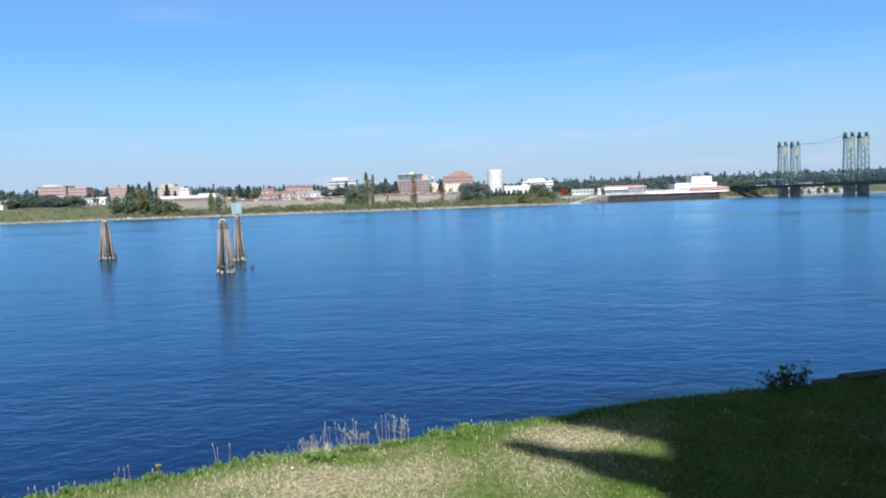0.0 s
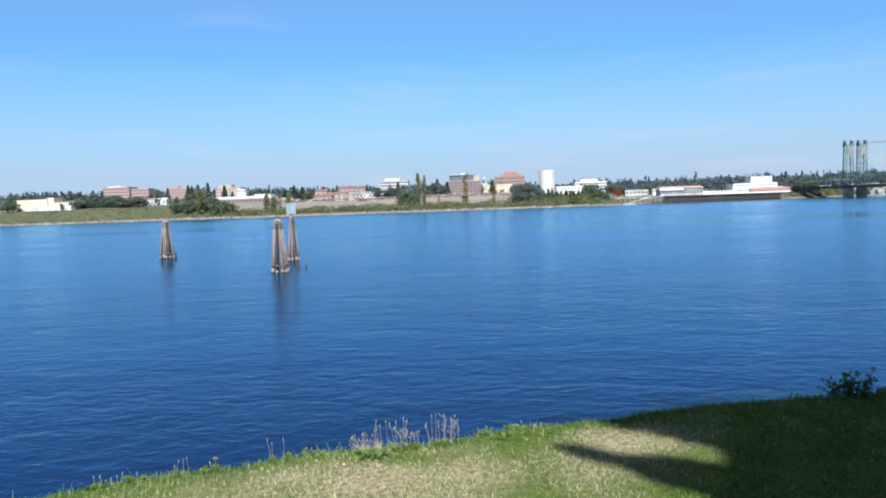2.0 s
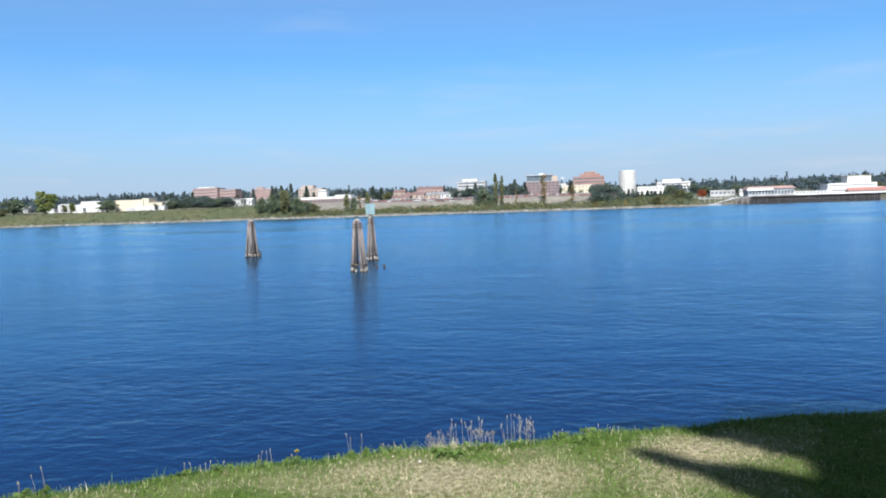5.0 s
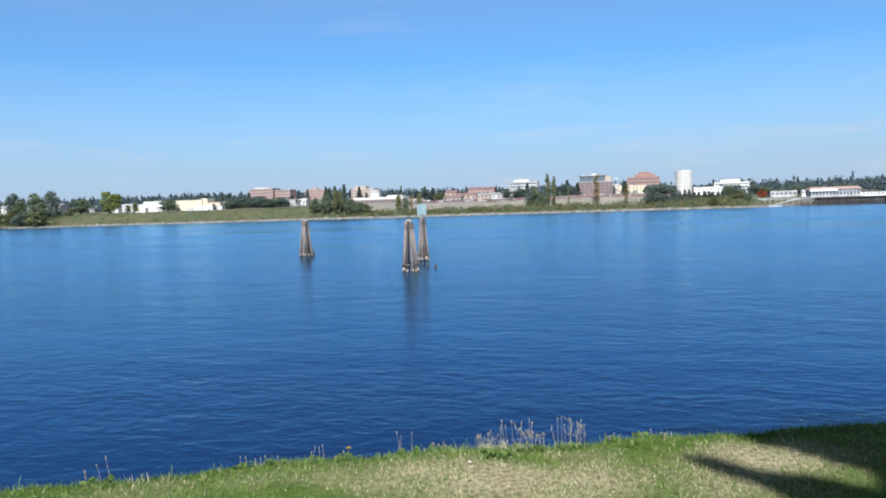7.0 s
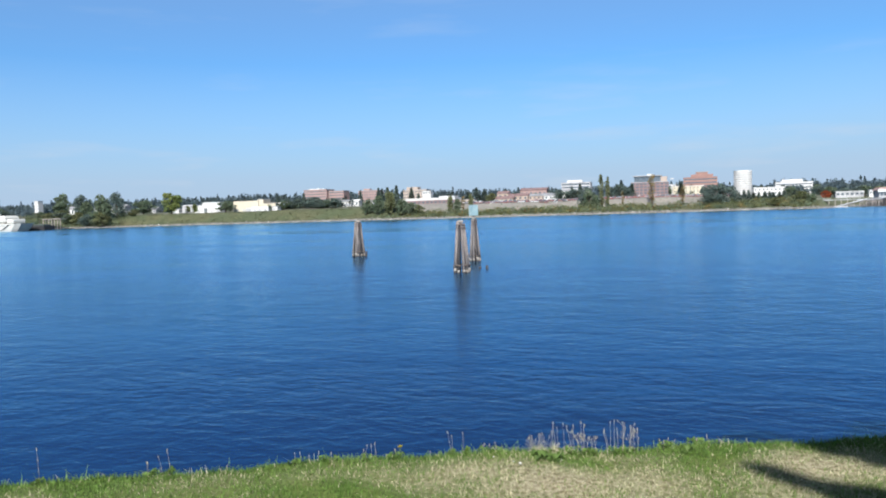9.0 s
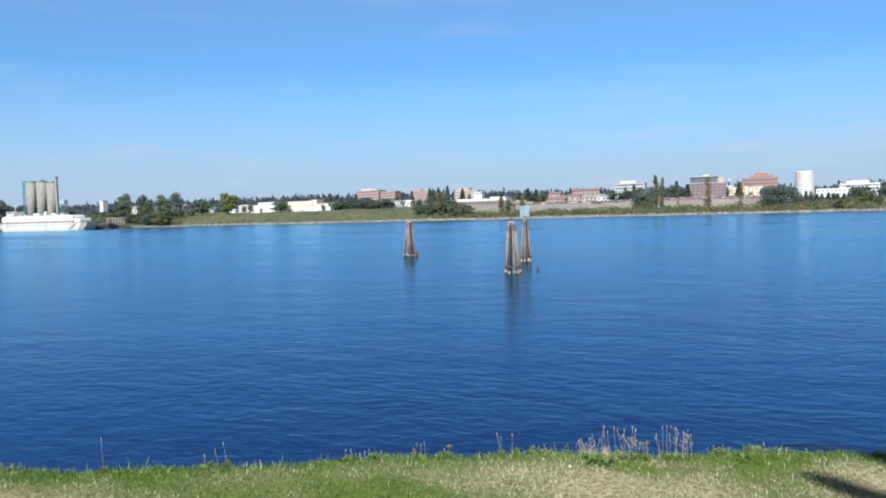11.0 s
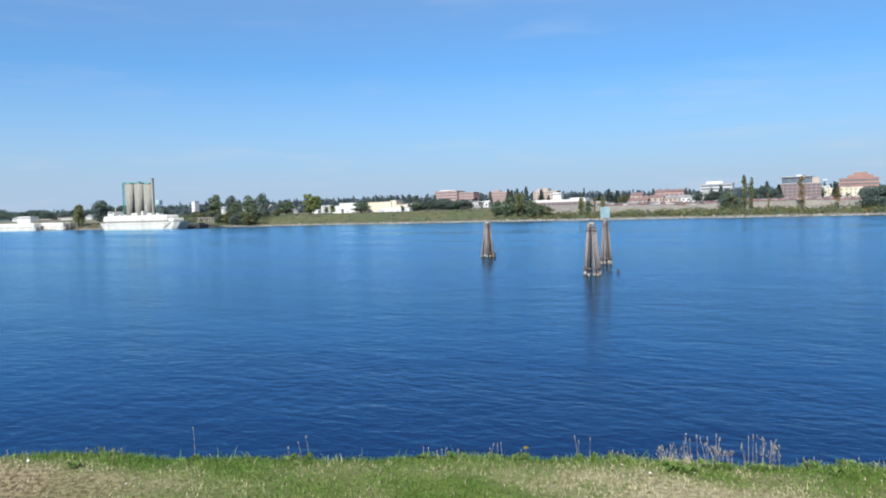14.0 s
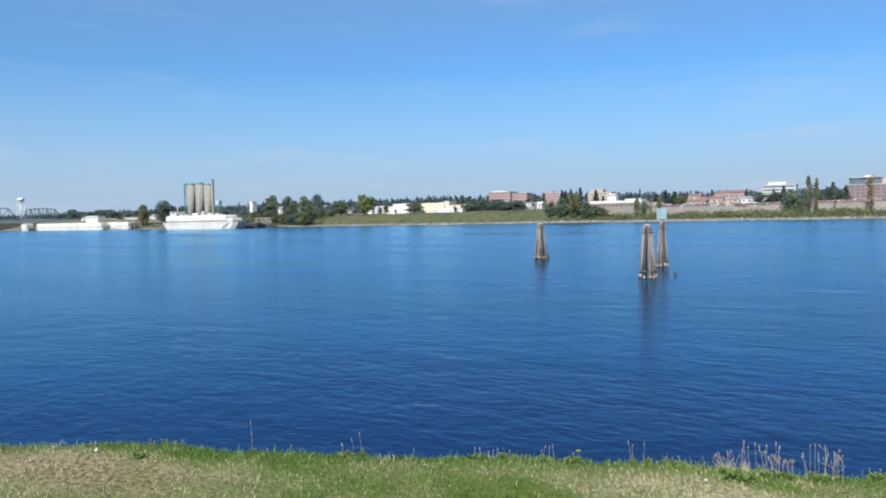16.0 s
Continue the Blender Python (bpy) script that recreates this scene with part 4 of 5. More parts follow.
# ---- the quay hotel on piles ----
def quay_hotel():
    t = thing("quay_hotel", "white stepped riverside hotel with red roofs on dark piles", "building", 226, 745, 0)
    part("deck", boxed(-52, 71, -1, 50, 0.2, 1.3), M["dark_timber"], t)
    part("fascia", boxed(-12, 72, -1.6, -1.02, 0.9, 2.4), M["white"], t, "white edge wall of the deck")
    bm = bmesh.new()
    add_tube(bm, (0, 0, -9), (0, 0, 0.2), 0.32, 0.28, 7)
    first = part("timber_post", bm, M["pile"], t)
    for row in range(3):
        for i in range(62):
            share("timber_post", first.data, t, pose(-69 + i * 2.28 + rnd.uniform(-0.3, 0.3), 1 + row * 5, -0.1 * (i < 8)))
    # black sheet behind the piles, standing in for the shade under the deck
    part("shade_backing", boxed(-50, 70, 16, 17, -8, 0.19), M["black"], t)
    part("left_wing", boxed(-53, -10, 12, 34, 1.31, 8.2), M["grey_wall"], t)
    for i in range(14):
        part("window", boxed(-52 + i * 3, -50 + i * 3, 11.9, 12.2, 3, 6.4), M["glass"], t)
    bm = bmesh.new()
    vs = [bm.verts.new(v) for v in ((-54.5, 10.5, 8.2), (-8.5, 10.5, 8.2), (-8.5, 35.5, 8.2), (-54.5, 35.5, 8.2), (-52, 16, 10.9), (-11, 16, 10.9), (-11, 30, 10.9), (-52, 30, 10.9))]
    for f in ((0, 1, 5, 4), (1, 2, 6, 5), (2, 3, 7, 6), (3, 0, 4, 7), (4, 5, 6, 7), (3, 2, 1, 0)):
        bm.faces.new([vs[k] for k in f])
    part("left_roof", bm, M["brick_pink"], t)
    part("left_fascia", boxed(-54.5, -30, 10.2, 10.45, 6.6, 9.2), M["white"], t)
    part("middle_wing", boxed(-10, 21, 12, 30, 1.31, 4.6), M["white"], t)
    for i in range(9):
        part("window", boxed(-8 + i * 3.2, -6.4 + i * 3.2, 11.9, 12.2, 2.3, 3.7), M["glass"], t)
    part("ground_storey", boxed(21, 71, 14, 46, 1.31, 7.0), M["white"], t)
    part("second_storey", boxed(23.5, 68, 20, 44, 7.01, 11.3), M["white"], t)
    part("top_storey", boxed(43, 64.5, 25, 42, 11.31, 18), M["white"], t)
    part("ledge", boxed(42.4, 65.1, 24.4, 42.6, 18.01, 18.5), M["cream"], t)
    for z in (4.4, 9.2):
        part("window", boxed(25, 66, 13.9 if z < 6 else 19.9, 14.2 if z < 6 else 20.2, z - 0.45, z + 0.45), M["glass"], t)
    bm = bmesh.new()
    vs = [bm.verts.new(v) for v in ((37, 6, 3.4), (77, 6, 3.4), (77, 14.0, 3.4), (37, 14.0, 3.4), (39, 13.9, 6.6), (75, 13.9, 6.6))]
    for f in ((0, 1, 5, 4), (1, 2, 5), (2, 3, 4, 5), (3, 0, 4), (3, 2, 1, 0)):
        bm.faces.new([vs[k] for k in f])
    part("front_roof", bm, M["roof_hotel"], t)
    part("front_wing", boxed(38, 76, 7, 13.9, 1.31, 3.39), M["white"], t)
    return t


quay_hotel()


def quay_pier():
    t = thing("boat_pier", "pale timber pier with posts and a sloping gangway", "pier", 132, 735, 0)
    part("deck", boxed(-21, 36, -3, 6, 0.1, 0.8), M["grey_wall"], t)
    bm = bmesh.new()
    add_beam(bm, (2, -4, -5.4), (22, -4, -0.2), 1.0)
    part("gangway", bm, M["grey_wall"], t, "pale sloping gangway")
    bm = bmesh.new()
    add_beam(bm, (22, -4, -0.2), (36, -4, 0.4), 0.8)
    add_beam(bm, (36, -4, 0.4), (42, -4, 2.6), 0.8)
    part("walkway", bm, M["grey_wall"], t)
    part("float", boxed(-6, 10, -6, -3.2, -6.6, -5.5), M["grey_wall"], t)
    for i in range(12):
        bm = bmesh.new()
        add_tube(bm, (-20 + i * 5, -2.4, -9), (-20 + i * 5, -2.4, 0.1), 0.4, 0.35, 7)
        part("post", bm, M["pile_pale"], t)
    for i in range(12):
        part("rail_post", boxed(-20 + i * 5 - 0.1, -20 + i * 5 + 0.1, -2.9, -2.7, 0.81, 2.0), M["white"], t)
    part("handrail", boxed(-21, 36, -2.9, -2.7, 2.0, 2.15), M["white"], t)
    return t


quay_pier()


# ---- the lift bridge ----
def truss(bm, s0, s1, u, z0, z1, panels, w=0.55, camel=0.0):
    """One truss plane along s at the offset u, with posts and diagonals."""
    step = (s1 - s0) / panels

    def up(i):
        return z1 - camel * (2 * i / panels - 1) ** 2
    add_beam(bm, (u, s0, z0), (u, s1, z0), w)
    for i in range(panels):
        a, b = s0 + i * step, s0 + (i + 1) * step
        if 0 < i:
            add_beam(bm, (u, a, z0), (u, a, up(i)), w * 0.6)
        if 0 < i < panels - 1:
            add_beam(bm, (u, a, up(i)), (u, b, up(i + 1)), w)
        if i == 0:
            add_beam(bm, (u, a, z0), (u, b, up(1)), w)
        elif i == panels - 1:
            add_beam(bm, (u, a, up(i)), (u, b, z0), w)
        elif i % 2:
            add_beam(bm, (u, a, up(i)), (u, b, z0), w * 0.6)
        else:
            add_beam(bm, (u, a, z0), (u, b, up(i + 1)), w * 0.6)


def lift_tower(parent, u, s):
    """A lift tower over one roadway: four battered legs, bracing, sheave house, counterweight."""
    t = part("lift_tower", boxed(u - 4.0, u + 4.0, s - 3.2, s + 3.2, 43.0, 44.2), M["bridge"], parent, "green steel lift tower")
    foot, head = 3.9, 3.2
    legs = []
    for a in (-1, 1):
        for b in (-1, 1):
            bm = bmesh.new()
            p, q = (u + a * foot, s + b * (foot - 0.9), 4.5), (u + a * head, s + b * (head - 0.7), 43)
            add_beam(bm, p, q, 0.62)
            part("leg", bm, M["bridge"], t)
            legs.append((Vector(p), Vector(q)))
    bm = bmesh.new()
    for i, j in ((0, 1), (2, 3), (0, 2), (1, 3)):
        for k in range(5):
            f0, f1 = 0.26 + k * 0.148, 0.26 + (k + 1) * 0.148
            a0, a1 = legs[i][0].lerp(legs[i][1], f0), legs[i][0].lerp(legs[i][1], f1)
            b0, b1 = legs[j][0].lerp(legs[j][1], f0), legs[j][0].lerp(legs[j][1], f1)
            add_beam(bm, a0, b1, 0.24)
            add_beam(bm, b0, a1, 0.24)
            add_beam(bm, a0, b0, 0.3)
    part("bracing", bm, M["bridge"], t)
    for a in (-1, 1):
        bm = bmesh.new()
        add_tube(bm, (u + a * 3.4 - 0.5, s, 45.8), (u + a * 3.4 + 0.5, s, 45.8), 2.0, 2.0, 18)
        part("sheave", bm, M["bridge"], t)
        part("sheave_house", boxed(u + a * 3.4 - 0.9, u + a * 3.4 + 0.9, s - 2.6, s + 2.6, 44.25, 45.4), M["bridge"], t)
        part("cap_box", boxed(u + a * 3.3 - 1.1, u + a * 3.3 + 1.1, s - 1.5, s + 1.5, 46.6, 48.2), M["bridge"], t)
    part("counterweight", boxed(u - 2.2, u + 2.2, s + 0.6, s + 2.2, 35.5, 42), M["weight"], t, "pale concrete counterweight")
    return t


def lift_bridge():
    t = thing("lift_bridge", "twin green steel truss lift bridge with four towers", "bridge", 347.5, 715, 0, 187.1)
    for u in (6.7, -6.7):
        part("deck", boxed(u - 5, u + 5, -100, 420, 3.2, 4.6), M["deck_dark"], t)
        part("side_girder", boxed(u - 5.2, u - 5.02, -100, 420, 2.6, 5.4), M["deck_dark"], t)
        part("side_girder", boxed(u + 5.02, u + 5.2, -100, 420, 2.6, 5.4), M["deck_dark"], t)
        for s0, s1, zt in ((-78, -4, 12), (4, 92, 14.5), (100, 180, 15), (182, 262, 15.5), (264, 344, 16)):
            for side in (-4.8, 4.8):
                bm = bmesh.new()
                truss(bm, s0, s1, u + side, 4.8, zt, 10, 0.42, 3.0)
                part("truss", bm, M["bridge"], t)
            bm = bmesh.new()
            for i in range(1, 10):
                ss = s0 + (s1 - s0) * i / 10
                zz = zt - 3.0 * (2 * i / 10 - 1) ** 2
                add_beam(bm, (u - 4.8, ss, zz), (u + 4.8, ss, zz), 0.3)
                if i < 9:
                    s2, z2 = s0 + (s1 - s0) * (i + 1) / 10, zt - 3.0 * (2 * (i + 1) / 10 - 1) ** 2
                    add_beam(bm, (u - 4.8, ss, zz), (u + 4.8, s2, z2), 0.18)
            part("top_bracing", bm, M["bridge"], t)
        for s in (0, 96):
            lift_tower(t, u, s)
        bm = bmesh.new()
        for i in range(12):
            f, g = i / 12, (i + 1) / 12
            add_tube(bm, (u, 3 + 90 * f, 47 - 16 * f * (1 - f)), (u, 3 + 90 * g, 47 - 16 * g * (1 - g)), 0.09, 0.09, 4)
        part("cable", bm, M["deck_dark"], t, "thin sagging cable between the towers")
        for s in (-80, 0, 96, 181, 263, 345):
            part("pier", boxed(u - 4.2, u + 4.2, s - 2.6, s + 2.6, -11, 2.59, 0.5), M["pier"], t)
    return t


lift_bridge()


def rail_bridge():
    """The far railway bridge, downstream."""
    t = thing("railway_bridge", "steel truss railway bridge far downstream, coloured blue-grey for haze", "bridge", -1335, 690, 0, 159.5)
    part("deck", boxed(-5, 5, -60, 560, 9.0, 13.5), M["far_steel"], t)
    for s0, s1, zt in ((-28, 32, 33), (40, 160, 35), (164, 280, 35), (284, 400, 35)):
        for side in (-4, 4):
            bm = bmesh.new()
            truss(bm, s0, s1, side, 13.6, zt, 9, 1.3, 2.5)
            part("truss", bm, M["far_steel"], t)
    for s in (-34, 36, 162, 282, 402, 500):
        part("pier", boxed(-5, 5, s - 4, s + 4, -11, 8.99, 0.5), M["pier"], t)
    part("fender", boxed(-9, 9, 32, 110, -9, 7.5), M["dark_timber"], t, "dark timber pier fender")
    return t


rail_bridge()


def water_tower():
    x, y = -1432, 700
    z0 = ground_at(x, y)
    t = thing("water_tower", "white bulb water tower on thin legs", "water tower", x, y, z0)
    bm = bmesh.new()
    bmesh.ops.create_uvsphere(bm, u_segments=18, v_segments=10, radius=6.6, matrix=pose(0, 0, 52.5 - z0) @ Matrix.Diagonal((1, 1, 0.62, 1)))
    part("tank", bm, M["white"], t)
    for i in range(4):
        a = math.pi / 4 + i * math.pi / 2
        bm = bmesh.new()
        add_tube(bm, (math.cos(a) * 7, math.sin(a) * 7, 0), (math.cos(a) * 5.5, math.sin(a) * 5.5, 50.5 - z0), 0.35, 0.3, 6)
        part("leg", bm, M["white"], t)
    bm = bmesh.new()
    add_tube(bm, (0, 0, 0), (0, 0, 48 - z0), 0.9, 0.9, 8)
    part("riser", bm, M["white"], t)


water_tower()


# ---- silos, ship and barges ----
def silo(x, y, r, z_top, label, lid):
    z0 = ground_at(x, y)
    t = thing("silo", label, "silo", x, y, z0, group="silos by the ship")
    h = z_top - z0
    bm = bmesh.new()
    add_tube(bm, (0, 0, 0), (0, 0, h), r, r, 32)
    part("shell", bm, M["concrete"], t)
    bm = bmesh.new()
    add_tube(bm, (0, 0, h + 0.01), (0, 0, h + 1.2), r + 0.25, r + 0.25, 32)
    add_tube(bm, (0, 0, h + 1.21), (0, 0, h + lid), r * 0.5, r * 0.45, 16)
    part("lid", bm, M["teal"], t, "teal steel lid")
    return t


silo(-870, 662, 5.7, 56.5, "tall grey concrete silo with a teal lid", 2)
silo(-853, 664, 6.3, 56.5, "tall grey concrete silo with a teal lid", 3)
silo(-831, 662, 6.6, 54.5, "grey concrete silo beside a tall stair shaft", 2)
shaft = thing("stair_shaft", "tall narrow grey shaft against the silos", "shaft", -815, 656, ground_at(-815, 656))
part("wall", boxed(-1.6, 1.6, -1.4, 1.4, 0, 60.5 - shaft.location.z, 0.2), M["concrete"], shaft)
part("cap", boxed(-1.9, 1.9, -1.7, 1.7, 60.51 - shaft.location.z, 61.6 - shaft.location.z), M["bridge"], shaft, "green steel cap")
lift = thing("silo_elevator", "teal steel elevator leg beside the silos", "elevator", -876, 656, ground_at(-876, 656))
for dx in (-1.4, 1.4):
    part("leg", boxed(dx - 0.4, dx + 0.4, -0.4, 0.4, 0, 57 - lift.location.z), M["teal"], lift)
part("head", boxed(-2, 5, -1, 1, 57.01 - lift.location.z, 58.5 - lift.location.z), M["teal"], lift)
hop = thing("hopper_tower", "pale green hopper on legs beside the silos", "hopper", -796, 650, ground_at(-796, 650))
for dx in (-2.6, 2.6):
    for dy in (-2, 2):
        part("leg", boxed(dx - 0.4, dx + 0.4, dy - 0.4, dy + 0.4, 0, 25.4 - hop.location.z), M["bridge"], hop)
part("bin", boxed(-3.6, 3.6, -3.0, 3.0, 25.5 - hop.location.z, 31.6 - hop.location.z, 0.4), M["marker"], hop)


def hull_mesh(length, beam, z0, z1, rake):
    """A hull outline with raked, pointed ends, flaring upwards."""
    bm = bmesh.new()
    rings = []
    for z, k, r in ((z0, 0.86, rake), (z0 + (z1 - z0) * 0.45, 0.95, rake * 0.5), (z1, 1.0, 0)):
        half, b = length / 2, beam / 2 * k
        ring = [(-half + r, -b * 0.35), (-half + r + beam * 0.5, -b), (half - r - beam * 0.25, -b), (half - r, -b * 0.7), (half - r, b * 0.7), (half - r - beam * 0.25, b), (-half + r + beam * 0.5, b), (-half + r, b * 0.35)]
        rings.append([bm.verts.new((x, y, z)) for x, y in ring])
    for lo, hi in zip(rings, rings[1:]):
        for i in range(8):
            j = (i + 1) % 8
            bm.faces.new((lo[i], lo[j], hi[j], hi[i]))
    bm.faces.new(rings[0][::-1])
    bm.faces.new(rings[-1])
    return bm


def cargo_ship():
    t = thing("cargo_ship", "large white cargo vessel moored by the silos", "ship", -724, 566, WATER_Z)
    part("hull", hull_mesh(148, 22, -1.5, 8.2, 9), M["hull"], t)
    part("boot_stripe", hull_mesh(124.5, 19.6, -1.0, 0.9, 1), M["cream"], t, "dull waterline stripe")
    part("rub_rail", boxed(-61, 59, -11.4, -11.05, 6.4, 7.0), M["hull"], t)
    bm = boxed(-60, 53, -10, 10, 8.21, 16.6, 2.2)
    part("deck_house", bm, M["hull"], t, "long white deck house")
    part("stern_ramp", boxed(53.2, 63, -8, 8, 8.21, 12.8, 1.2), M["hull"], t)
    part("bridge_house", boxed(-54, -42, -7, 7, 16.61, 22.0, 0.5), M["hull"], t)
    part("window", boxed(-53, -43, -7.1, -6.8, 20, 21.4), M["glass"], t)
    for i, (x, w, h) in enumerate(((-37, 3, 2), (-28, 4, 1.6), (-14, 10, 3), (4, 3, 5), (14, 8, 2.5), (30, 4, 2))):
        part("deck_fitting", boxed(x, x + w, -4, 3, 16.61, 16.61 + h, 0.2), M["hull"], t)
    for x, h in ((-48, 30), (8, 28)):
        bm = bmesh.new()
        add_tube(bm, (x, 0, 16.5), (x, 0, h), 0.4, 0.2, 6)
        part("mast", bm, M["hull"], t)
    bm = bmesh.new()
    add_beam(bm, (49, -11.2, 1.2), (62, -11.2, 7.2), 0.5)
    part("hawser", bm, M["black"], t)
    return t


cargo_ship()
dock = thing("floating_dock", "dark floating dock behind the ship's stern", "dock", -661, 591, WATER_Z)
part("pontoon", boxed(-12, 13, -7, 7, -1, 4.6, 0.3), M["black"], dock)
part("ramp", boxed(-12, 10, -5, 5, 4.61, 6.4, 0.3), M["deck_dark"], dock)
for x in (-9, 0, 9):
    bm = bmesh.new()
    add_tube(bm, (x, 7.8, -3), (x, 7.8, 11), 0.5, 0.5, 7)
    part("timber_post", bm, M["pile_dark"], dock)
wharf = thing("timber_wharf", "timber wharf on piles below shore trees", "wharf", -690, 642, 0)
part("deck", boxed(-22, 6, -3, 6, 5.4, 6.4), M["pile_pale"], wharf)
for i in range(7):
    bm = bmesh.new()
    add_tube(bm, (-21 + i * 4.3, -2, -8), (-21 + i * 4.3, -2, 5.4), 0.6, 0.5, 7)
    part("post", bm, M["pile_pale"], wharf)


def barge(x, y, length, label):
    t = thing("barge", label, "barge", x, y, WATER_Z, group="moored barges")
    part("hull", hull_mesh(length, 14, -1, 4.5, 3), M["hull"], t)
    part("cover", boxed(-length / 2 + 5, length / 2 - 5, -6, 6, 4.51, 11.0, 1.0), M["hull"], t, "long white hopper cover")
    part("rake_plate", boxed(-length / 2 + 1, -length / 2 + 4.5, -5, 5, 4.51, 7, 0.3), M["hull"], t)
    return t


barge(-1101, 612, 193, "long white covered barge moored at the far bank")
barge(-995, 628, 70, "shorter white covered barge moored at the far bank")
barge(-1222, 606, 26, "short white barge section beside the railway bridge")
building("dock_shed", "white dockside shed behind the barges", -1158, 680, 36, 14, 16, M["white"], M["white"], 1, 5, z0=0)
for x, y, w, zt in ((-1040, 720, 40, 12), (-1120, 730, 50, 13), (-960, 700, 34, 14), (-1200, 740, 40, 12)):
    building("dock_shed", "grey-tan industrial shed behind the barges", x, y, w, 20, zt, M["tan"], M["roof_grey"], 1, 6, win_h=0.3)
for i, (x, y, w, zt) in enumerate(((-1260, 700, 34, 7), (-1215, 690, 22, 6), (-1150, 695, 26, 9), (-1075, 700, 30, 10), (-1010, 690, 20, 8), (-985, 720, 26, 11), (-930, 715, 22, 12), (-905, 690, 18, 9), (-780, 700, 20, 12))):
    building("dock_shed", "low pale shed on the industrial bank", x, y, w, 14, zt, M[("white", "grey_wall", "tan")[i % 3]], M[("roof_grey", "white")[i % 2]], 1, 4, win_h=0.3)
for i in range(16):
    top(broad[i % 3 and 2], -1330 + i * 24 + rnd.uniform(-8, 8), 800 + rnd.uniform(-20, 30), rnd.uniform(17, 27), 26)
for x, zt, w in ((-1397, 25, 24), (-1366, 33, 26), (-1337, 27, 20), (-1242, 29.5, 34), (-1216, 26, 26), (-1172, 22, 24), (-1097, 26, 24), (-1024, 31, 26), (-1300, 27, 30), (-1272, 30, 30), (-1140, 27, 30), (-1120, 24, 28), (-1060, 27, 30), (-995, 25, 28), (-972, 27, 26)):
    top(broad[2], x, 760, zt, w)
gable_house("house", "small white house behind the barges", -1200, 690, 16, 9, 12, 15.5, M["white"], M["roof_grey"])
gable_house("house", "small white house behind the barges", -1004, 690, 14, 9, 12.5, 16, M["white"], M["roof_grey"])
pilepier = thing("pile_cluster", "old broken timber piles at the far bank", "piles", -948, 622, 0)
for i in range(12):
    bm = bmesh.new()
    px = i * 2.6 - 15 + rnd.uniform(-1, 1)
    add_tube(bm, (px, rnd.uniform(-3, 3), -9), (px + rnd.uniform(-2, 2), 0, rnd.uniform(-2, 5)), 0.5, 0.4, 6)
    part("timber_post", bm, M["pile_dark"], pilepier)


# ---- parked cars above the embankment ----
def make_car(label, paint):
    t = thing("parked_car", label, "car", group="cars above the embankment")
    bm = boxed(-2.2, 2.2, -0.9, 0.9, 0.35, 1.0, 0.15)
    part("body", bm, paint, t)
    bm = bmesh.new()
    vs = [bm.verts.new(v) for v in ((-1.6, -0.8, 1.0), (1.1, -0.8, 1.0), (1.1, 0.8, 1.0), (-1.6, 0.8, 1.0), (-1.1, -0.65, 1.5), (0.5, -0.65, 1.5), (0.5, 0.65, 1.5), (-1.1, 0.65, 1.5))]
    for f in ((0, 1, 5, 4), (1, 2, 6, 5), (2, 3, 7, 6), (3, 0, 4, 7), (4, 5, 6, 7)):
        bm.faces.new([vs[k] for k in f])
    part("cabin", bm, M["glass"], t)
    first = None
    for x in (-1.35, 1.35):
        for y in (-0.82, 0.82):
            if first is None:
                bm = bmesh.new()
                add_tube(bm, (0, -0.1, 0), (0, 0.1, 0), 0.33, 0.33, 12)
                first = part("wheel", bm, M["black"], t)
                first.matrix_basis = pose(x, y, 0.33)
            else:
                share("wheel", first.data, t, pose(x, y, 0.33))
    return t


cars = [make_car("red parked car above the embankment", M["car_red"]), make_car("white parked car above the embankment", M["car_white"]), make_car("dark parked car above the embankment", M["car_dark"])]
seen = set()
for y in (764, 771, 779, 787):
    for i in range(57):
        if rnd.random() < 0.16:
            continue
        x = -235 + i * 5.0 + rnd.uniform(-0.4, 0.4)
        if x > 50:
            continue
        k = rnd.choices((0, 1, 2), (6, 1.6, 1.6))[0]
        m = pose(x, y, ground_at(x, y) + 0.02, 0, 0, rnd.choice((0, 180)))
        if k in seen:
            copy_thing(cars[k], m)
        else:
            seen.add(k)
            cars[k].matrix_basis = m


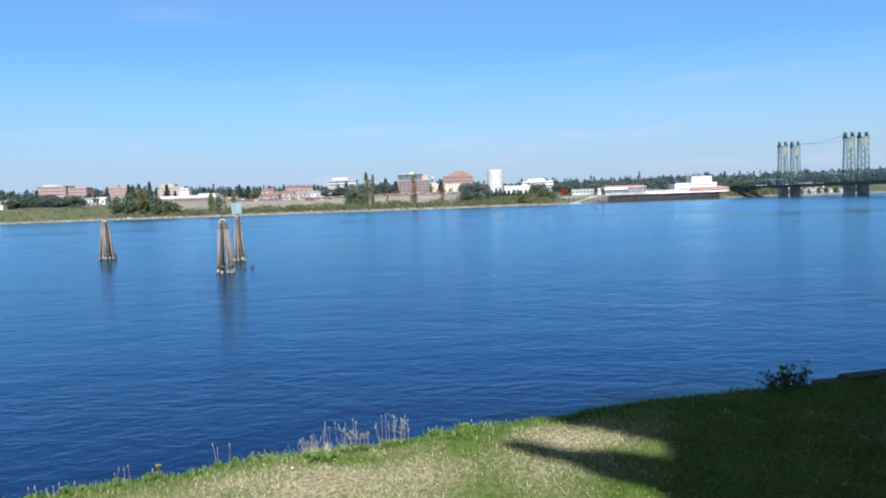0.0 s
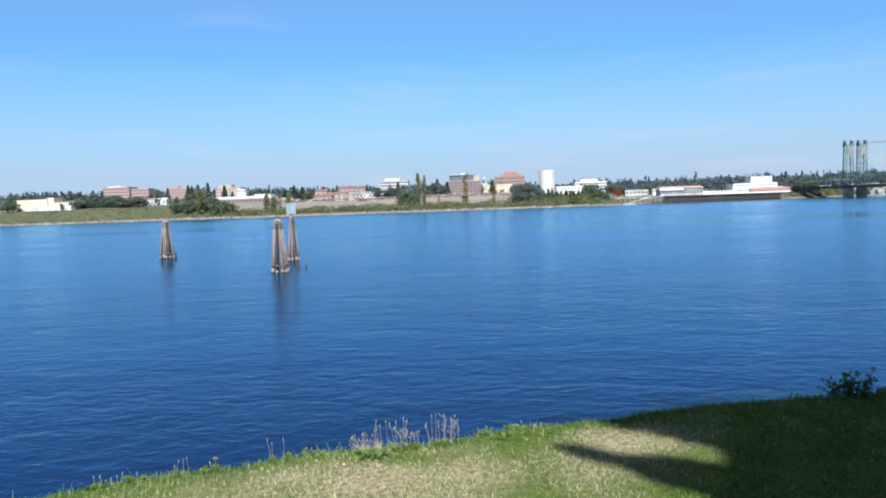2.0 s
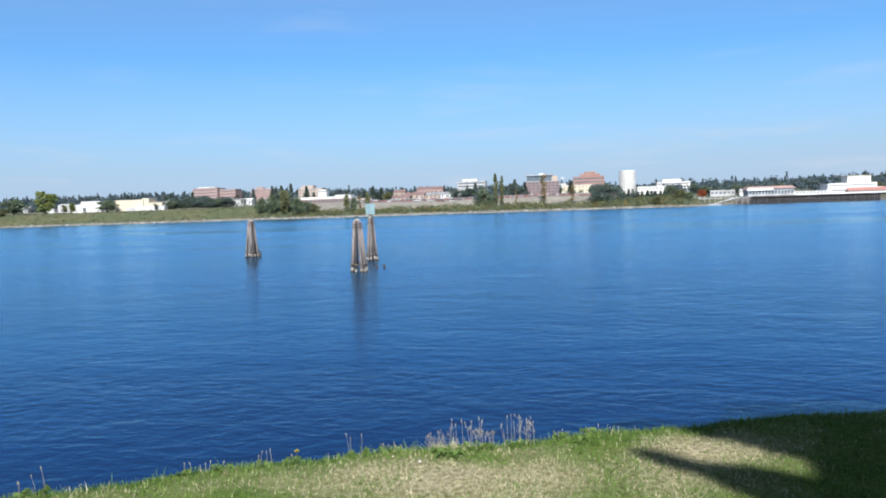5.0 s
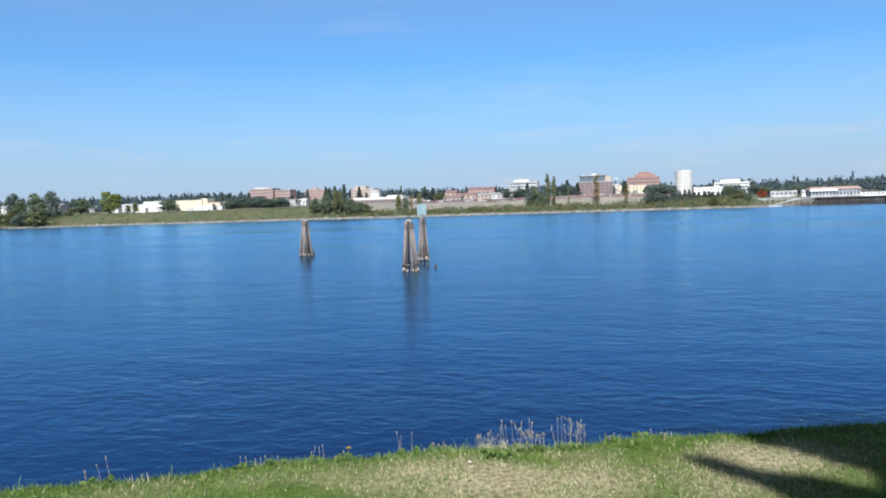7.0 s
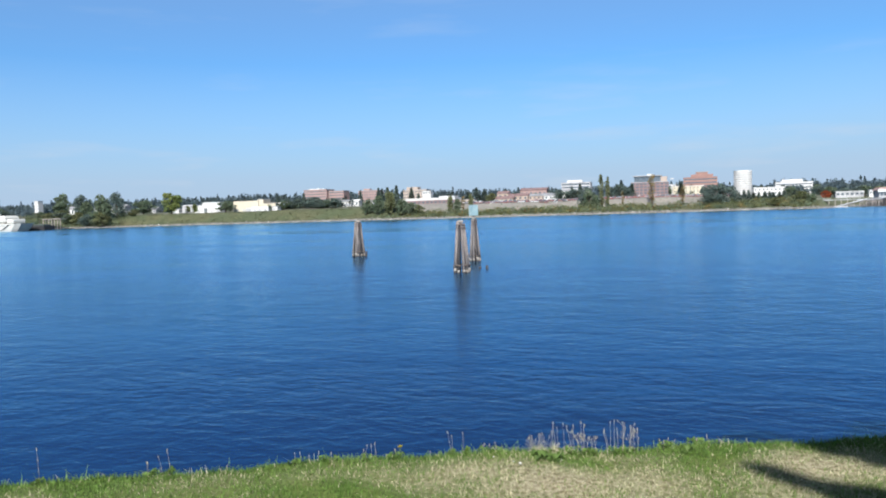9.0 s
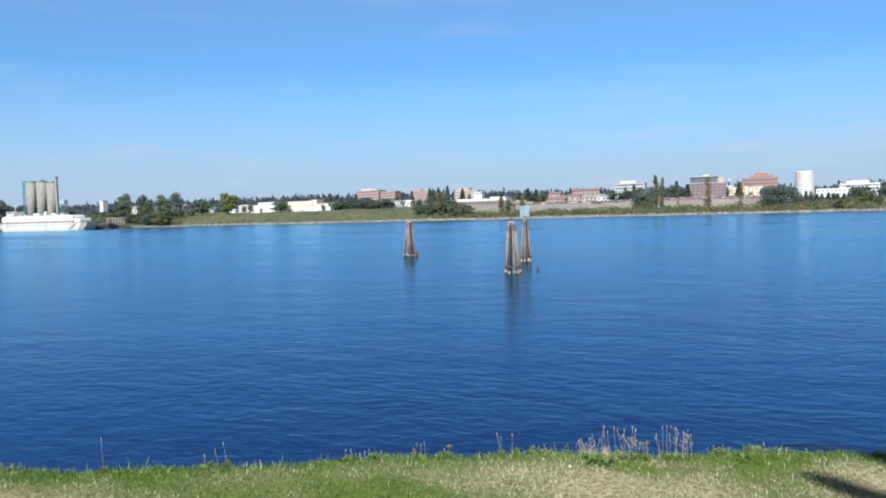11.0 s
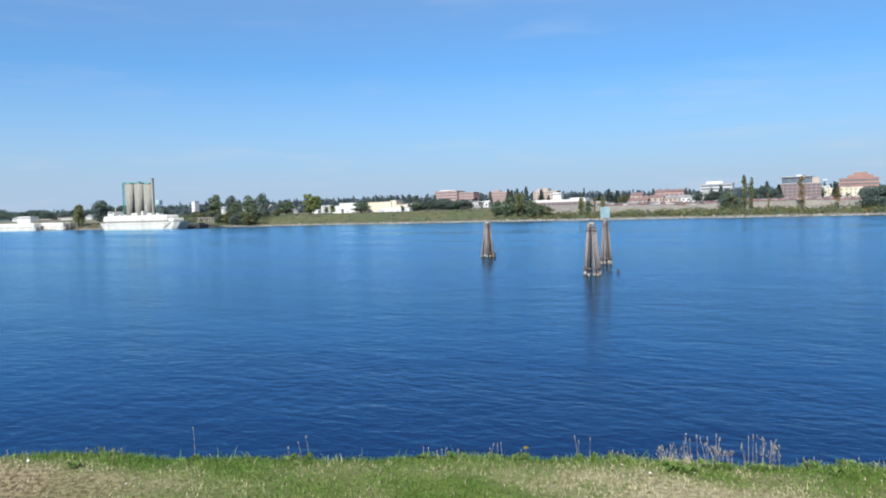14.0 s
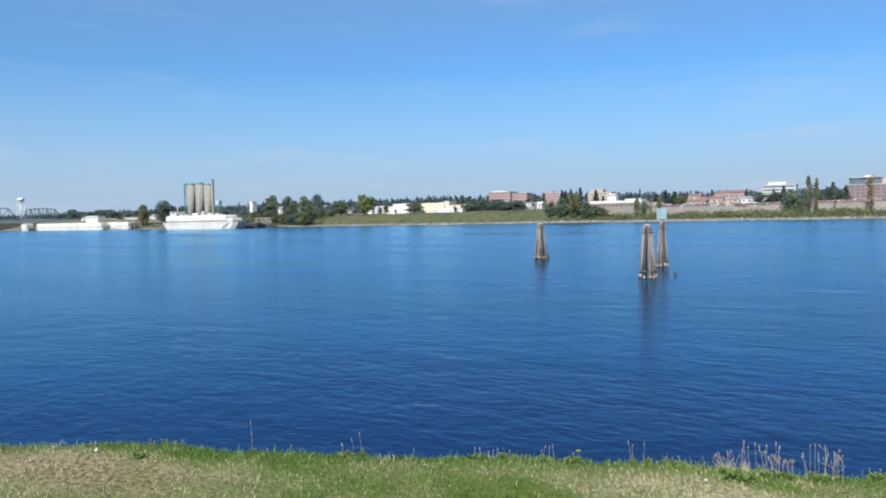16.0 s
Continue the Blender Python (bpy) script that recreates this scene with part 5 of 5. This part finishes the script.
# ---- mooring dolphins in the river ----
def dolphin(name, label, x, y, height, foot, head, n, turn, belt):
    """A cluster of timber piles that lean together in two rings, bound with wire near the top and beams near the water."""
    t = thing(name, label, "mooring piles", x, y, WATER_Z, turn)
    inner = max(4, n // 2)
    spots = [(1.0, 2 * math.pi * i / n) for i in range(n)] + [(0.5, 2 * math.pi * (i + 0.3) / inner) for i in range(inner)]
    for i, (r, a) in enumerate(spots):
        a += rnd.uniform(-0.13, 0.13)
        f, g = foot * r * rnd.uniform(0.9, 1.06), head * r * rnd.uniform(0.85, 1.1)
        p = Vector((math.cos(a) * f, math.sin(a) * f, -1.5))
        q = Vector((math.cos(a) * g, math.sin(a) * g, height * rnd.uniform(0.91, 1.0)))
        dark = i % 4 == 2
        bm = bmesh.new()
        add_tube(bm, p, q, 0.18, 0.125, 10)
        part("timber_post", bm, M["pile_dark"] if dark else M["pile"], t, "dark tarred pile" if dark else "")
        if r < 1:
            continue
        whole = height + 1.5
        wet, worn = 1.64 + rnd.uniform(0, 0.1), 1.95 + rnd.uniform(0, 0.25)
        bm = bmesh.new()
        add_tube(bm, p.lerp(q, 1.2 / whole), p.lerp(q, wet / whole), 0.186, 0.184, 10)
        part("tide_band", bm, M["pile_dark"], t, "dark wet foot of the post")
        bm = bmesh.new()
        add_tube(bm, p.lerp(q, (wet + 0.02) / whole), p.lerp(q, worn / whole), 0.192, 0.182, 10)
        part("sleeve", bm, M["pile_pale"], t, "pale worn pile foot")
    for k in (0.92, 0.86):
        r = head + (foot - head) * (1 - k) * 0.8 + 0.15
        bm = bmesh.new()
        for i in range(18):
            a, b = 2 * math.pi * i / 18, 2 * math.pi * (i + 1) / 18
            add_tube(bm, (math.cos(a) * r, math.sin(a) * r, height * k), (math.cos(b) * r, math.sin(b) * r, height * k), 0.04, 0.04, 5)
        part("strap", bm, M["rust"], t, "rusty wire strap")
    r = foot * (1 - 0.7 * belt / height) * 0.88 + 0.1
    for a in range(5):
        ang = a * 2 * math.pi / 5 + 0.4
        c, s = math.cos(ang), math.sin(ang)
        bm = bmesh.new()
        add_beam(bm, (c * r - s * r * 0.5, s * r + c * r * 0.5, belt), (c * r + s * r * 0.5, s * r - c * r * 0.5, belt + 0.06), 0.15)
        part("belt_beam", bm, M["rust"], t)
    bm = bmesh.new()
    bmesh.ops.create_cone(bm, cap_ends=True, segments=9, radius1=head + 0.06, radius2=head * 0.6, depth=0.16, matrix=pose(0.03, 0, height * 0.98 + 0.06, 4, 3))
    part("cap", bm, M["pile_pale"], t, "pale weathered cap")
    return t


dolphin("mooring_dolphin", "large cluster of weathered timber piles bound at the top", -26.9, 86.5, 6.7, 1.08, 0.40, 9, 20, 0.95)
b = dolphin("mooring_dolphin", "timber pile cluster carrying a pale marker board", -30.7, 105.8, 6.75, 0.88, 0.34, 8, 50, 0.95)
part("marker_post", boxed(-0.09, 0.09, -0.09, 0.09, 6.9, 9.0), M["pile"], b)
part("marker_board", boxed(-0.35, 0.72, -0.16, -0.1, 7.1, 8.75, 0.02), M["marker"], b, "pale blue-green marker board")
part("marker_board", boxed(-0.43, -0.37, -0.3, 0.7, 7.1, 8.75, 0.02), M["marker"], b, "pale blue-green marker board")
dolphin("mooring_dolphin", "smaller stand-alone cluster of weathered piles", -57.1, 119.6, 6.6, 1.3, 0.52, 11, 0, 0.9)
for x, y, h in ((-25.1, 92, 0.5), (-26.2, 92.5, 0.3), (-55.5, 119.2, 0.6), (-55.7, 119.9, 1.0)):
    stub = thing("pile_stub", "dark broken pile stub just above the water", "pile", x, y, WATER_Z)
    bm = bmesh.new()
    add_tube(bm, (0, 0, -1.5), (0.05, 0, h), 0.2, 0.17, 9)
    part("stub", bm, M["pile_dark"], stub)


# ---- the lawn's plants ----
def build_grass():
    """Blades of the lawn in the stretch by the edge, green and dry ones in patches."""
    n = 340000
    x = rng.uniform(-7.2, 6.2, n)
    d = rng.uniform(-2.6, 0.45, n)
    base, slot, tall = np.empty((n, 3)), np.empty(n, int), np.empty(n)
    for i in range(n):
        xx = float(x[i])
        yy = edge_y(xx) + float(d[i])
        dry = dryness(xx, yy)
        base[i] = (xx, yy, lawn_z(xx, yy) - 0.01)
        bare = bareness(xx, yy) * (0.6 + 0.8 * noise.noise((xx * 6, yy * 6, 2)))
        slot[i] = 1 if rng.random() < dry * 0.82 + 0.02 else 0
        tuft = 0.5 + 0.5 * noise.noise((xx * 3.1, yy * 3.1, 9))
        rim = math.exp(-((float(d[i]) + 0.02) / 0.16) ** 2)
        tall[i] = (0.017 + 0.020 * tuft + 0.012 * rim) * (1.0 - 0.25 * dry) * (0.25 if rng.random() < bare * 1.6 else 1.0)
    h = tall * rng.uniform(0.5, 1.35, n) * np.where(rng.random(n) < 0.03, 1.8, 1.0)
    a = rng.uniform(0, 6.283, n)
    lean = rng.uniform(0.1, 0.9, n) * h * np.where(slot == 1, 1.5, 1.0)
    side = np.stack([np.cos(a), np.sin(a), np.zeros(n)], 1)
    fwd = np.stack([-np.sin(a), np.cos(a), np.zeros(n)], 1)
    up = np.array([0, 0, 1.0])
    w = rng.uniform(0.0013, 0.0027, n)[:, None]
    tip = base + fwd * lean[:, None] + up * h[:, None]
    mid = base + fwd * (lean * 0.35)[:, None] + up * (h * 0.6)[:, None]
    low = np.stack([base - side * w, base + side * w, mid + side * w * 0.8, mid - side * w * 0.8], 1)
    high = np.stack([mid - side * w * 0.8, mid + side * w * 0.8, tip + side * w * 0.1, tip - side * w * 0.1], 1)
    ob = quads("lawn_grass", np.concatenate([low, high]), [M["blade_green"], M["blade_dry"]], None, np.concatenate([slot, slot]))
    tagged(ob, "short green grass with straw-dry patches along the bank", "grass", kind="stuff")


build_grass()


def stalk_mesh(h, bend, head, twig=False):
    """A dry stem with a narrow seed head, as a bmesh."""
    bm = bmesh.new()
    p = Vector((0, 0, -0.03))
    a = rnd.uniform(0, 6.28)
    for i in range(4):
        f = (i + 1) / 4
        q = Vector((math.cos(a) * bend * f * f, math.sin(a) * bend * f * f, h * f))
        add_tube(bm, p, q, 0.0016 - 0.0002 * i, 0.0014 - 0.0002 * i, 5)
        p = q
    top_at = p.copy()
    if head:
        add_tube(bm, top_at - Vector((0, 0, head * 0.3)), top_at + Vector((0, 0, head * 0.3)), 0.0018, 0.0032, 6)
        add_tube(bm, top_at + Vector((0, 0, head * 0.3)), top_at + Vector((0, 0, head)), 0.0032, 0.0012, 6)
    if twig:
        for i in range(3):
            z, b = h * rnd.uniform(0.4, 0.95), rnd.uniform(0, 6.28)
            add_tube(bm, (0, 0, z), (math.cos(b) * 0.035, math.sin(b) * 0.035, z + 0.03), 0.0012, 0.0008, 4)
            add_tube(bm, (math.cos(b) * 0.035, math.sin(b) * 0.035, z + 0.025), (math.cos(b) * 0.037, math.sin(b) * 0.037, z + 0.042), 0.0025, 0.0012, 5)
    return bm


def weed_clump(label, x, spread, n, h0, h1, inset=0.02, twig=False):
    """Dry stalks at the lawn's edge about x, each a part of the clump, over a tuft of leaves."""
    y = edge_y(x) - inset
    t = thing("dry_weed", label, "weed", x, y, lawn_z(x, y))
    for i in range(n):
        dx = rnd.uniform(-spread, spread)
        yy = edge_y(x + dx) - inset + rnd.uniform(-0.06, 0.05)
        s = part("stalk", stalk_mesh(rnd.uniform(h0, h1), rnd.uniform(0, 0.03), rnd.uniform(0.010, 0.02), twig and rnd.random() < 0.4), M["stem_dry"], t)
        s.location = (dx, yy - y, lawn_z(x + dx, yy) - t.location.z)
    pts = np.stack([rng.uniform(-spread, spread, 60), rng.uniform(-0.06, 0.06, 60), rng.uniform(0, 0.03, 60)], 1)
    tagged(quads("leaf_tuft", leaves(pts, 0.016), M["weed_leaf"], t), kind="stuff")
    if "straw tuft" in label:
        m = 50
        foot = np.stack([rng.normal(0, spread * 0.8, m), rng.normal(0, 0.03, m), np.zeros(m)], 1)
        tip = foot + np.stack([rng.normal(0, 0.035, m), rng.normal(0, 0.03, m), rng.uniform(0.03, 0.085, m)], 1)
        wide = np.array([0.0016, 0, 0])
        tagged(quads("straw_tuft", np.stack([foot - wide, foot + wide, tip + wide * 0.2, tip - wide * 0.2], 1), M["blade_dry"], t), kind="stuff")
    return t


weed_clump("dry brown seed stalks over a straw tuft at the lawn's edge", -0.95, 0.05, 7, 0.07, 0.12, 0.05, True)
weed_clump("tall pale seed stalks over a straw tuft", -0.82, 0.06, 5, 0.14, 0.22, 0.05)
weed_clump("dry brown branching weed stalks at the lawn's edge", -0.70, 0.07, 7, 0.11, 0.23, 0.03, True)
weed_clump("dry brown branching weed stalks at the lawn's edge", -0.61, 0.05, 6, 0.08, 0.15, 0.03, True)
weed_clump("dry upright weed stalks against the water", -0.46, 0.035, 5, 0.14, 0.22, 0.03, True)
weed_clump("dry upright weed stalks against the water", -0.40, 0.02, 3, 0.16, 0.21, 0.02, True)
weed_clump("thin dry weed stalks against the water", -0.32, 0.05, 5, 0.12, 0.18, 0.02, True)
weed_clump("short dry stalks at the lawn's edge", -0.12, 0.05, 4, 0.03, 0.06)
weed_clump("short dry stalks at the lawn's edge", 0.12, 0.10, 3, 0.03, 0.06)
weed_clump("single pale grass stalk with a seed head", -1.51, 0.015, 2, 0.12, 0.15)
weed_clump("single bent pale grass stalk", -1.42, 0.01, 1, 0.13, 0.14)
weed_clump("low pale grass stalks with seed heads", -1.27, 0.08, 5, 0.03, 0.055)
weed_clump("plantain stalks with seed heads", -1.89, 0.04, 2, 0.06, 0.08)
weed_clump("plantain stalks with seed heads", -2.02, 0.09, 4, 0.06, 0.12)
weed_clump("low bent stalks at the lawn's edge", -2.30, 0.08, 4, 0.04, 0.08)
weed_clump("thin upright stalk at the lawn's edge", -2.48, 0.04, 2, 0.05, 0.08)
weed_clump("faint thin stalks at the lawn's edge", -3.20, 0.015, 2, 0.12, 0.16)
weed_clump("faint thin stalks at the lawn's edge", -3.32, 0.015, 2, 0.08, 0.11)
weed_clump("single tall pale stalk with thin grasses", -3.97, 0.02, 1, 0.20, 0.23)
weed_clump("short stalks at the lawn's edge", -4.6, 0.25, 6, 0.03, 0.06)


def rosette(parent, n, reach, z, material, size=0.35):
    """Leaves that spread from a plant's foot, each a part."""
    for i in range(n):
        a = 2 * math.pi * i / n + rnd.uniform(-0.3, 0.3)
        c, s, k = math.cos(a), math.sin(a), reach * rnd.uniform(0.7, 1.1)
        w, h = k * size * 0.5, z * rnd.uniform(0.5, 1.2)
        bm = bmesh.new()
        pts = [(0, 0, 0.0), (c * k * 0.5 - s * w, s * k * 0.5 + c * w, h), (c * k, s * k, h * 0.5), (c * k * 0.5 + s * w, s * k * 0.5 - c * w, h), (c * k * 0.5, s * k * 0.5, h * 0.85)]
        vs = [bm.verts.new(p) for p in pts]
        for f in ((0, 4, 1), (1, 4, 2), (2, 4, 3), (3, 4, 0)):
            bm.faces.new([vs[j] for j in f])
        part("leaf", bm, material, parent)


def dandelion(x, inset):
    y = edge_y(x) - inset
    t = thing("dandelion", "yellow dandelion flower over a dark leafy plant", "flower", x, y, lawn_z(x, y))
    bm = bmesh.new()
    add_tube(bm, (0, 0, 0), (0.005, 0, 0.085), 0.0025, 0.002, 6)
    part("stem", bm, M["weed_leaf"], t)
    bm = bmesh.new()
    for ring, (r, z) in enumerate(((0.015, 0.088), (0.011, 0.092), (0.006, 0.095))):
        for i in range(14):
            a = 2 * math.pi * (i + ring * 0.5) / 14
            c, s = math.cos(a), math.sin(a)
            vs = [bm.verts.new(v) for v in ((0.005, 0, z - 0.008), (0.005 + c * r - s * 0.004, s * r + c * 0.004, z), (0.005 + c * r * 1.1, s * r * 1.1, z + 0.002), (0.005 + c * r + s * 0.004, s * r - c * 0.004, z))]
            bm.faces.new(vs)
    part("flower_head", bm, M["yellow"], t, "bright yellow petals")
    rosette(t, 11, 0.06, 0.045, M["weed_leaf"])
    return t


dandelion(-1.83, 0.03)
for x, inset, reach in ((0.02, 0.19, 0.07), (-0.90, 0.20, 0.09), (-0.80, 0.22, 0.08), (-4.55, 0.35, 0.07)):
    y = edge_y(x) - inset
    w = thing("broadleaf_weed", "low dark green broad-leaved weed in the lawn", "weed", x, y, lawn_z(x, y))
    rosette(w, 12, reach, 0.045, M["weed_leaf"], 0.5)

for x, y, s in ((-1.0, 4.33, 0.016), (-4.31, 2.8, 0.014), (-1.2, 4.42, 0.008), (-1.35, 4.5, 0.007), (-4.9, 2.72, 0.018), (-1.05, 4.36, 0.008), (-0.75, 4.45, 0.007), (-3.9, 2.75, 0.008)):
    scrap = thing("paper_scrap", "small crumpled white scrap lying in the grass", "litter", x, y, lawn_z(x, y) + 0.025)
    bm = bmesh.new()
    add_rock(bm, pose(0, 0, 0, 20, 30, x * 300) @ Matrix.Diagonal((s, s * 0.7, s * 0.6, 1)))
    part("scrap", bm, M["litter"], scrap)


def leafy_bush(x, y, h):
    """The leafy weed at the shaded edge: several stems with pointed leaves."""
    t = thing("leafy_weed", "dark leafy upright weed at the shaded edge", "plant", x, y, lawn_z(x, y))
    for i in range(15):
        dx, hh = rnd.uniform(-0.2, 0.22), h * rnd.uniform(0.3, 0.8 if i % 4 else 1.1)
        bend = rnd.uniform(-0.06, 0.06)
        bm = bmesh.new()
        add_tube(bm, (dx * 0.6, 0, -0.03), (dx + bend, rnd.uniform(-0.05, 0.05), hh), 0.005, 0.002, 5)
        st = part("stem", bm, M["weed_leaf"], t)
        z = np.linspace(0.05, 1.0, 32)
        pts = np.stack([dx * (0.6 + 0.4 * z) + bend * z + rng.normal(0, 0.022, 32), rng.normal(0, 0.022, 32), z * hh], 1)
        quads("foliage", leaves(pts, 0.018), M["weed_leaf"], st)
    return t


leafy_bush(2.83, edge_y(2.83) - 0.02, 0.25)
beam_t = thing("timber_beam", "dark weathered timber lying at the shaded edge", "timber", 3.45, edge_y(3.45) + 0.05, lawn_z(3.45, edge_y(3.45)) - 0.07, 15)
bm = boxed(0, 3.2, -0.09, 0.09, -0.02, 0.10, 0.015)
part("timber", bm, M["dark_timber"], beam_t)
bm = boxed(-0.25, 0.1, 0.0, 0.12, -0.05, 0.06, 0.01)
part("wedge", bm, M["dark_timber"], beam_t)


# ---- the tree behind, whose crown shades the lawn ----
def shade_tree(x, y, trunk_h, lobes, size=0.16):
    t = thing("shade_tree", "large unseen leafy tree that shades the lawn", "tree", x, y, 0)
    bm = bmesh.new()
    add_tube(bm, (0, 0, -0.3), (0.1, 0, trunk_h), 0.42, 0.3, 14)
    crown = []
    for cx, cy, cz, r, n in lobes:
        here, start = Vector((cx, cy, cz)), Vector((0.1, 0, trunk_h * 0.9))
        bigger = [Vector(o[:3]) for o in lobes if o[3] > r * 1.02]
        if r < 0.6 and bigger:
            start = min(bigger, key=lambda o: (o - here).length)
        add_tube(bm, start, here, min(0.14, 0.05 * r), min(0.015, 0.03 * r), 7)
        crown.append(leaves(blob(n, (cx, cy, cz), (r, r, r * 0.7)), min(size, 0.22 * r)))
    part("trunk", bm, M["bark"], t)
    quads("crown", np.concatenate(crown), M["leaf_dense"], t)
    return t


SH = Vector((to_sun.x, to_sun.y, 0)) / to_sun.z


def over(gx, gy, z, x0, y0):
    """Where, at the height z, a clump stands whose shadow falls on the ground at gx, gy (from the trunk at x0, y0)."""
    return gx + SH.x * z - x0, gy + SH.y * z - y0, z


TX, TY = 4.0, -7.5
LOBES = ((3.45, 4.2, 8.5, 1.5, 6500), (4.6, 5.9, 9.5, 2.2, 8500), (6.6, 4.0, 9.0, 2.6, 9500), (3.2, 2.5, 8.0, 1.75, 6500), (5.2, 2.3, 10.5, 2.6, 9500), (2.7, 6.2, 8.0, 1.0, 3500),
         (2.45, 5.0, 8.0, 0.7, 2600), (2.1, 5.75, 8.2, 0.5, 1700), (1.4, 5.6, 8.2, 0.34, 1100), (1.7, 5.7, 8.2, 0.36, 1200), (0.74, 5.32, 8.2, 0.11, 300), (0.95, 5.24, 8.2, 0.19, 600), (1.2, 5.24, 8.2, 0.3, 1000), (1.47, 5.13, 8.0, 0.37, 1300), (1.8, 4.85, 8.0, 0.42, 1400),
         (1.82, 4.36, 8.0, 0.40, 1400), (1.72, 4.0, 7.6, 0.42, 1500), (1.68, 3.5, 7.6, 0.5, 1700), (1.66, 3.0, 7.6, 0.6, 2200), (1.8, 2.3, 7.6, 0.8, 2500), (1.26, 3.98, 7.5, 0.2, 600), (1.38, 3.78, 7.5, 0.22, 700))
# a drooping branch whose thin shadow reaches out over the sunlit grass
LOBES += tuple((0.36 + 0.95 * f, 4.69 - 0.63 * f ** 0.9, 7.4, 0.05 + 0.18 * f + 0.03 * math.sin(11 * f), int(110 + 700 * f)) for f in [i / 13 for i in range(14)])
shade_tree(TX, TY, 4.5, [(*over(gx, gy, z, TX, TY), r, n) for gx, gy, z, r, n in LOBES])
# a second, unseen tree, added to keep sky light off the shaded lawn
added_canopy = []
for i in range(7):
    for j in range(5):
        cx, cy = 0.6 + i * 2.1 + rnd.uniform(-0.3, 0.3), 0.6 + j * 2.0 + rnd.uniform(-0.3, 0.3)
        if i > 1 or j < 3:
            added_canopy.append((cx - 9.5, cy - 1.0, rnd.uniform(6.6, 7.6), rnd.uniform(1.4, 1.7), 1500))
for j in range(4):
    for k in range(3):
        added_canopy.append((3.5 + rnd.uniform(-0.6, 0.8), -4 + j * 2.4, 1.2 + k * 2.0, 1.6, 1300))
# unseen boughs, hung low on the side away from the river's view, added to darken the shade
for j in range(7):
    for k in range(3):
        yy = 1.5 + 1.9 * j
        added_canopy.append((0.68 * yy + 2.9 + 0.3 * k + rnd.uniform(-0.2, 0.3) - 9.5, yy - 1.0, 1.0 + k * 2.3, 1.7, 1400))
for i in range(2):
    added_canopy.append((9.2 + i * 2.2 - 9.5, 10.4 - 1.0, rnd.uniform(7.4, 8.0), 1.5, 1400))
shade_tree(9.5, 1.0, 5.0, added_canopy, 0.3)
# an unseen belt of trees behind, added to block low sky light
for i in range(14):
    a, r = radians(-12 - i * 10.5), rnd.uniform(27, 33)
    plant(broad[rnd.randrange(3)], math.cos(a) * r, math.sin(a) * r - 2, rnd.uniform(12, 15), 14, -0.1)
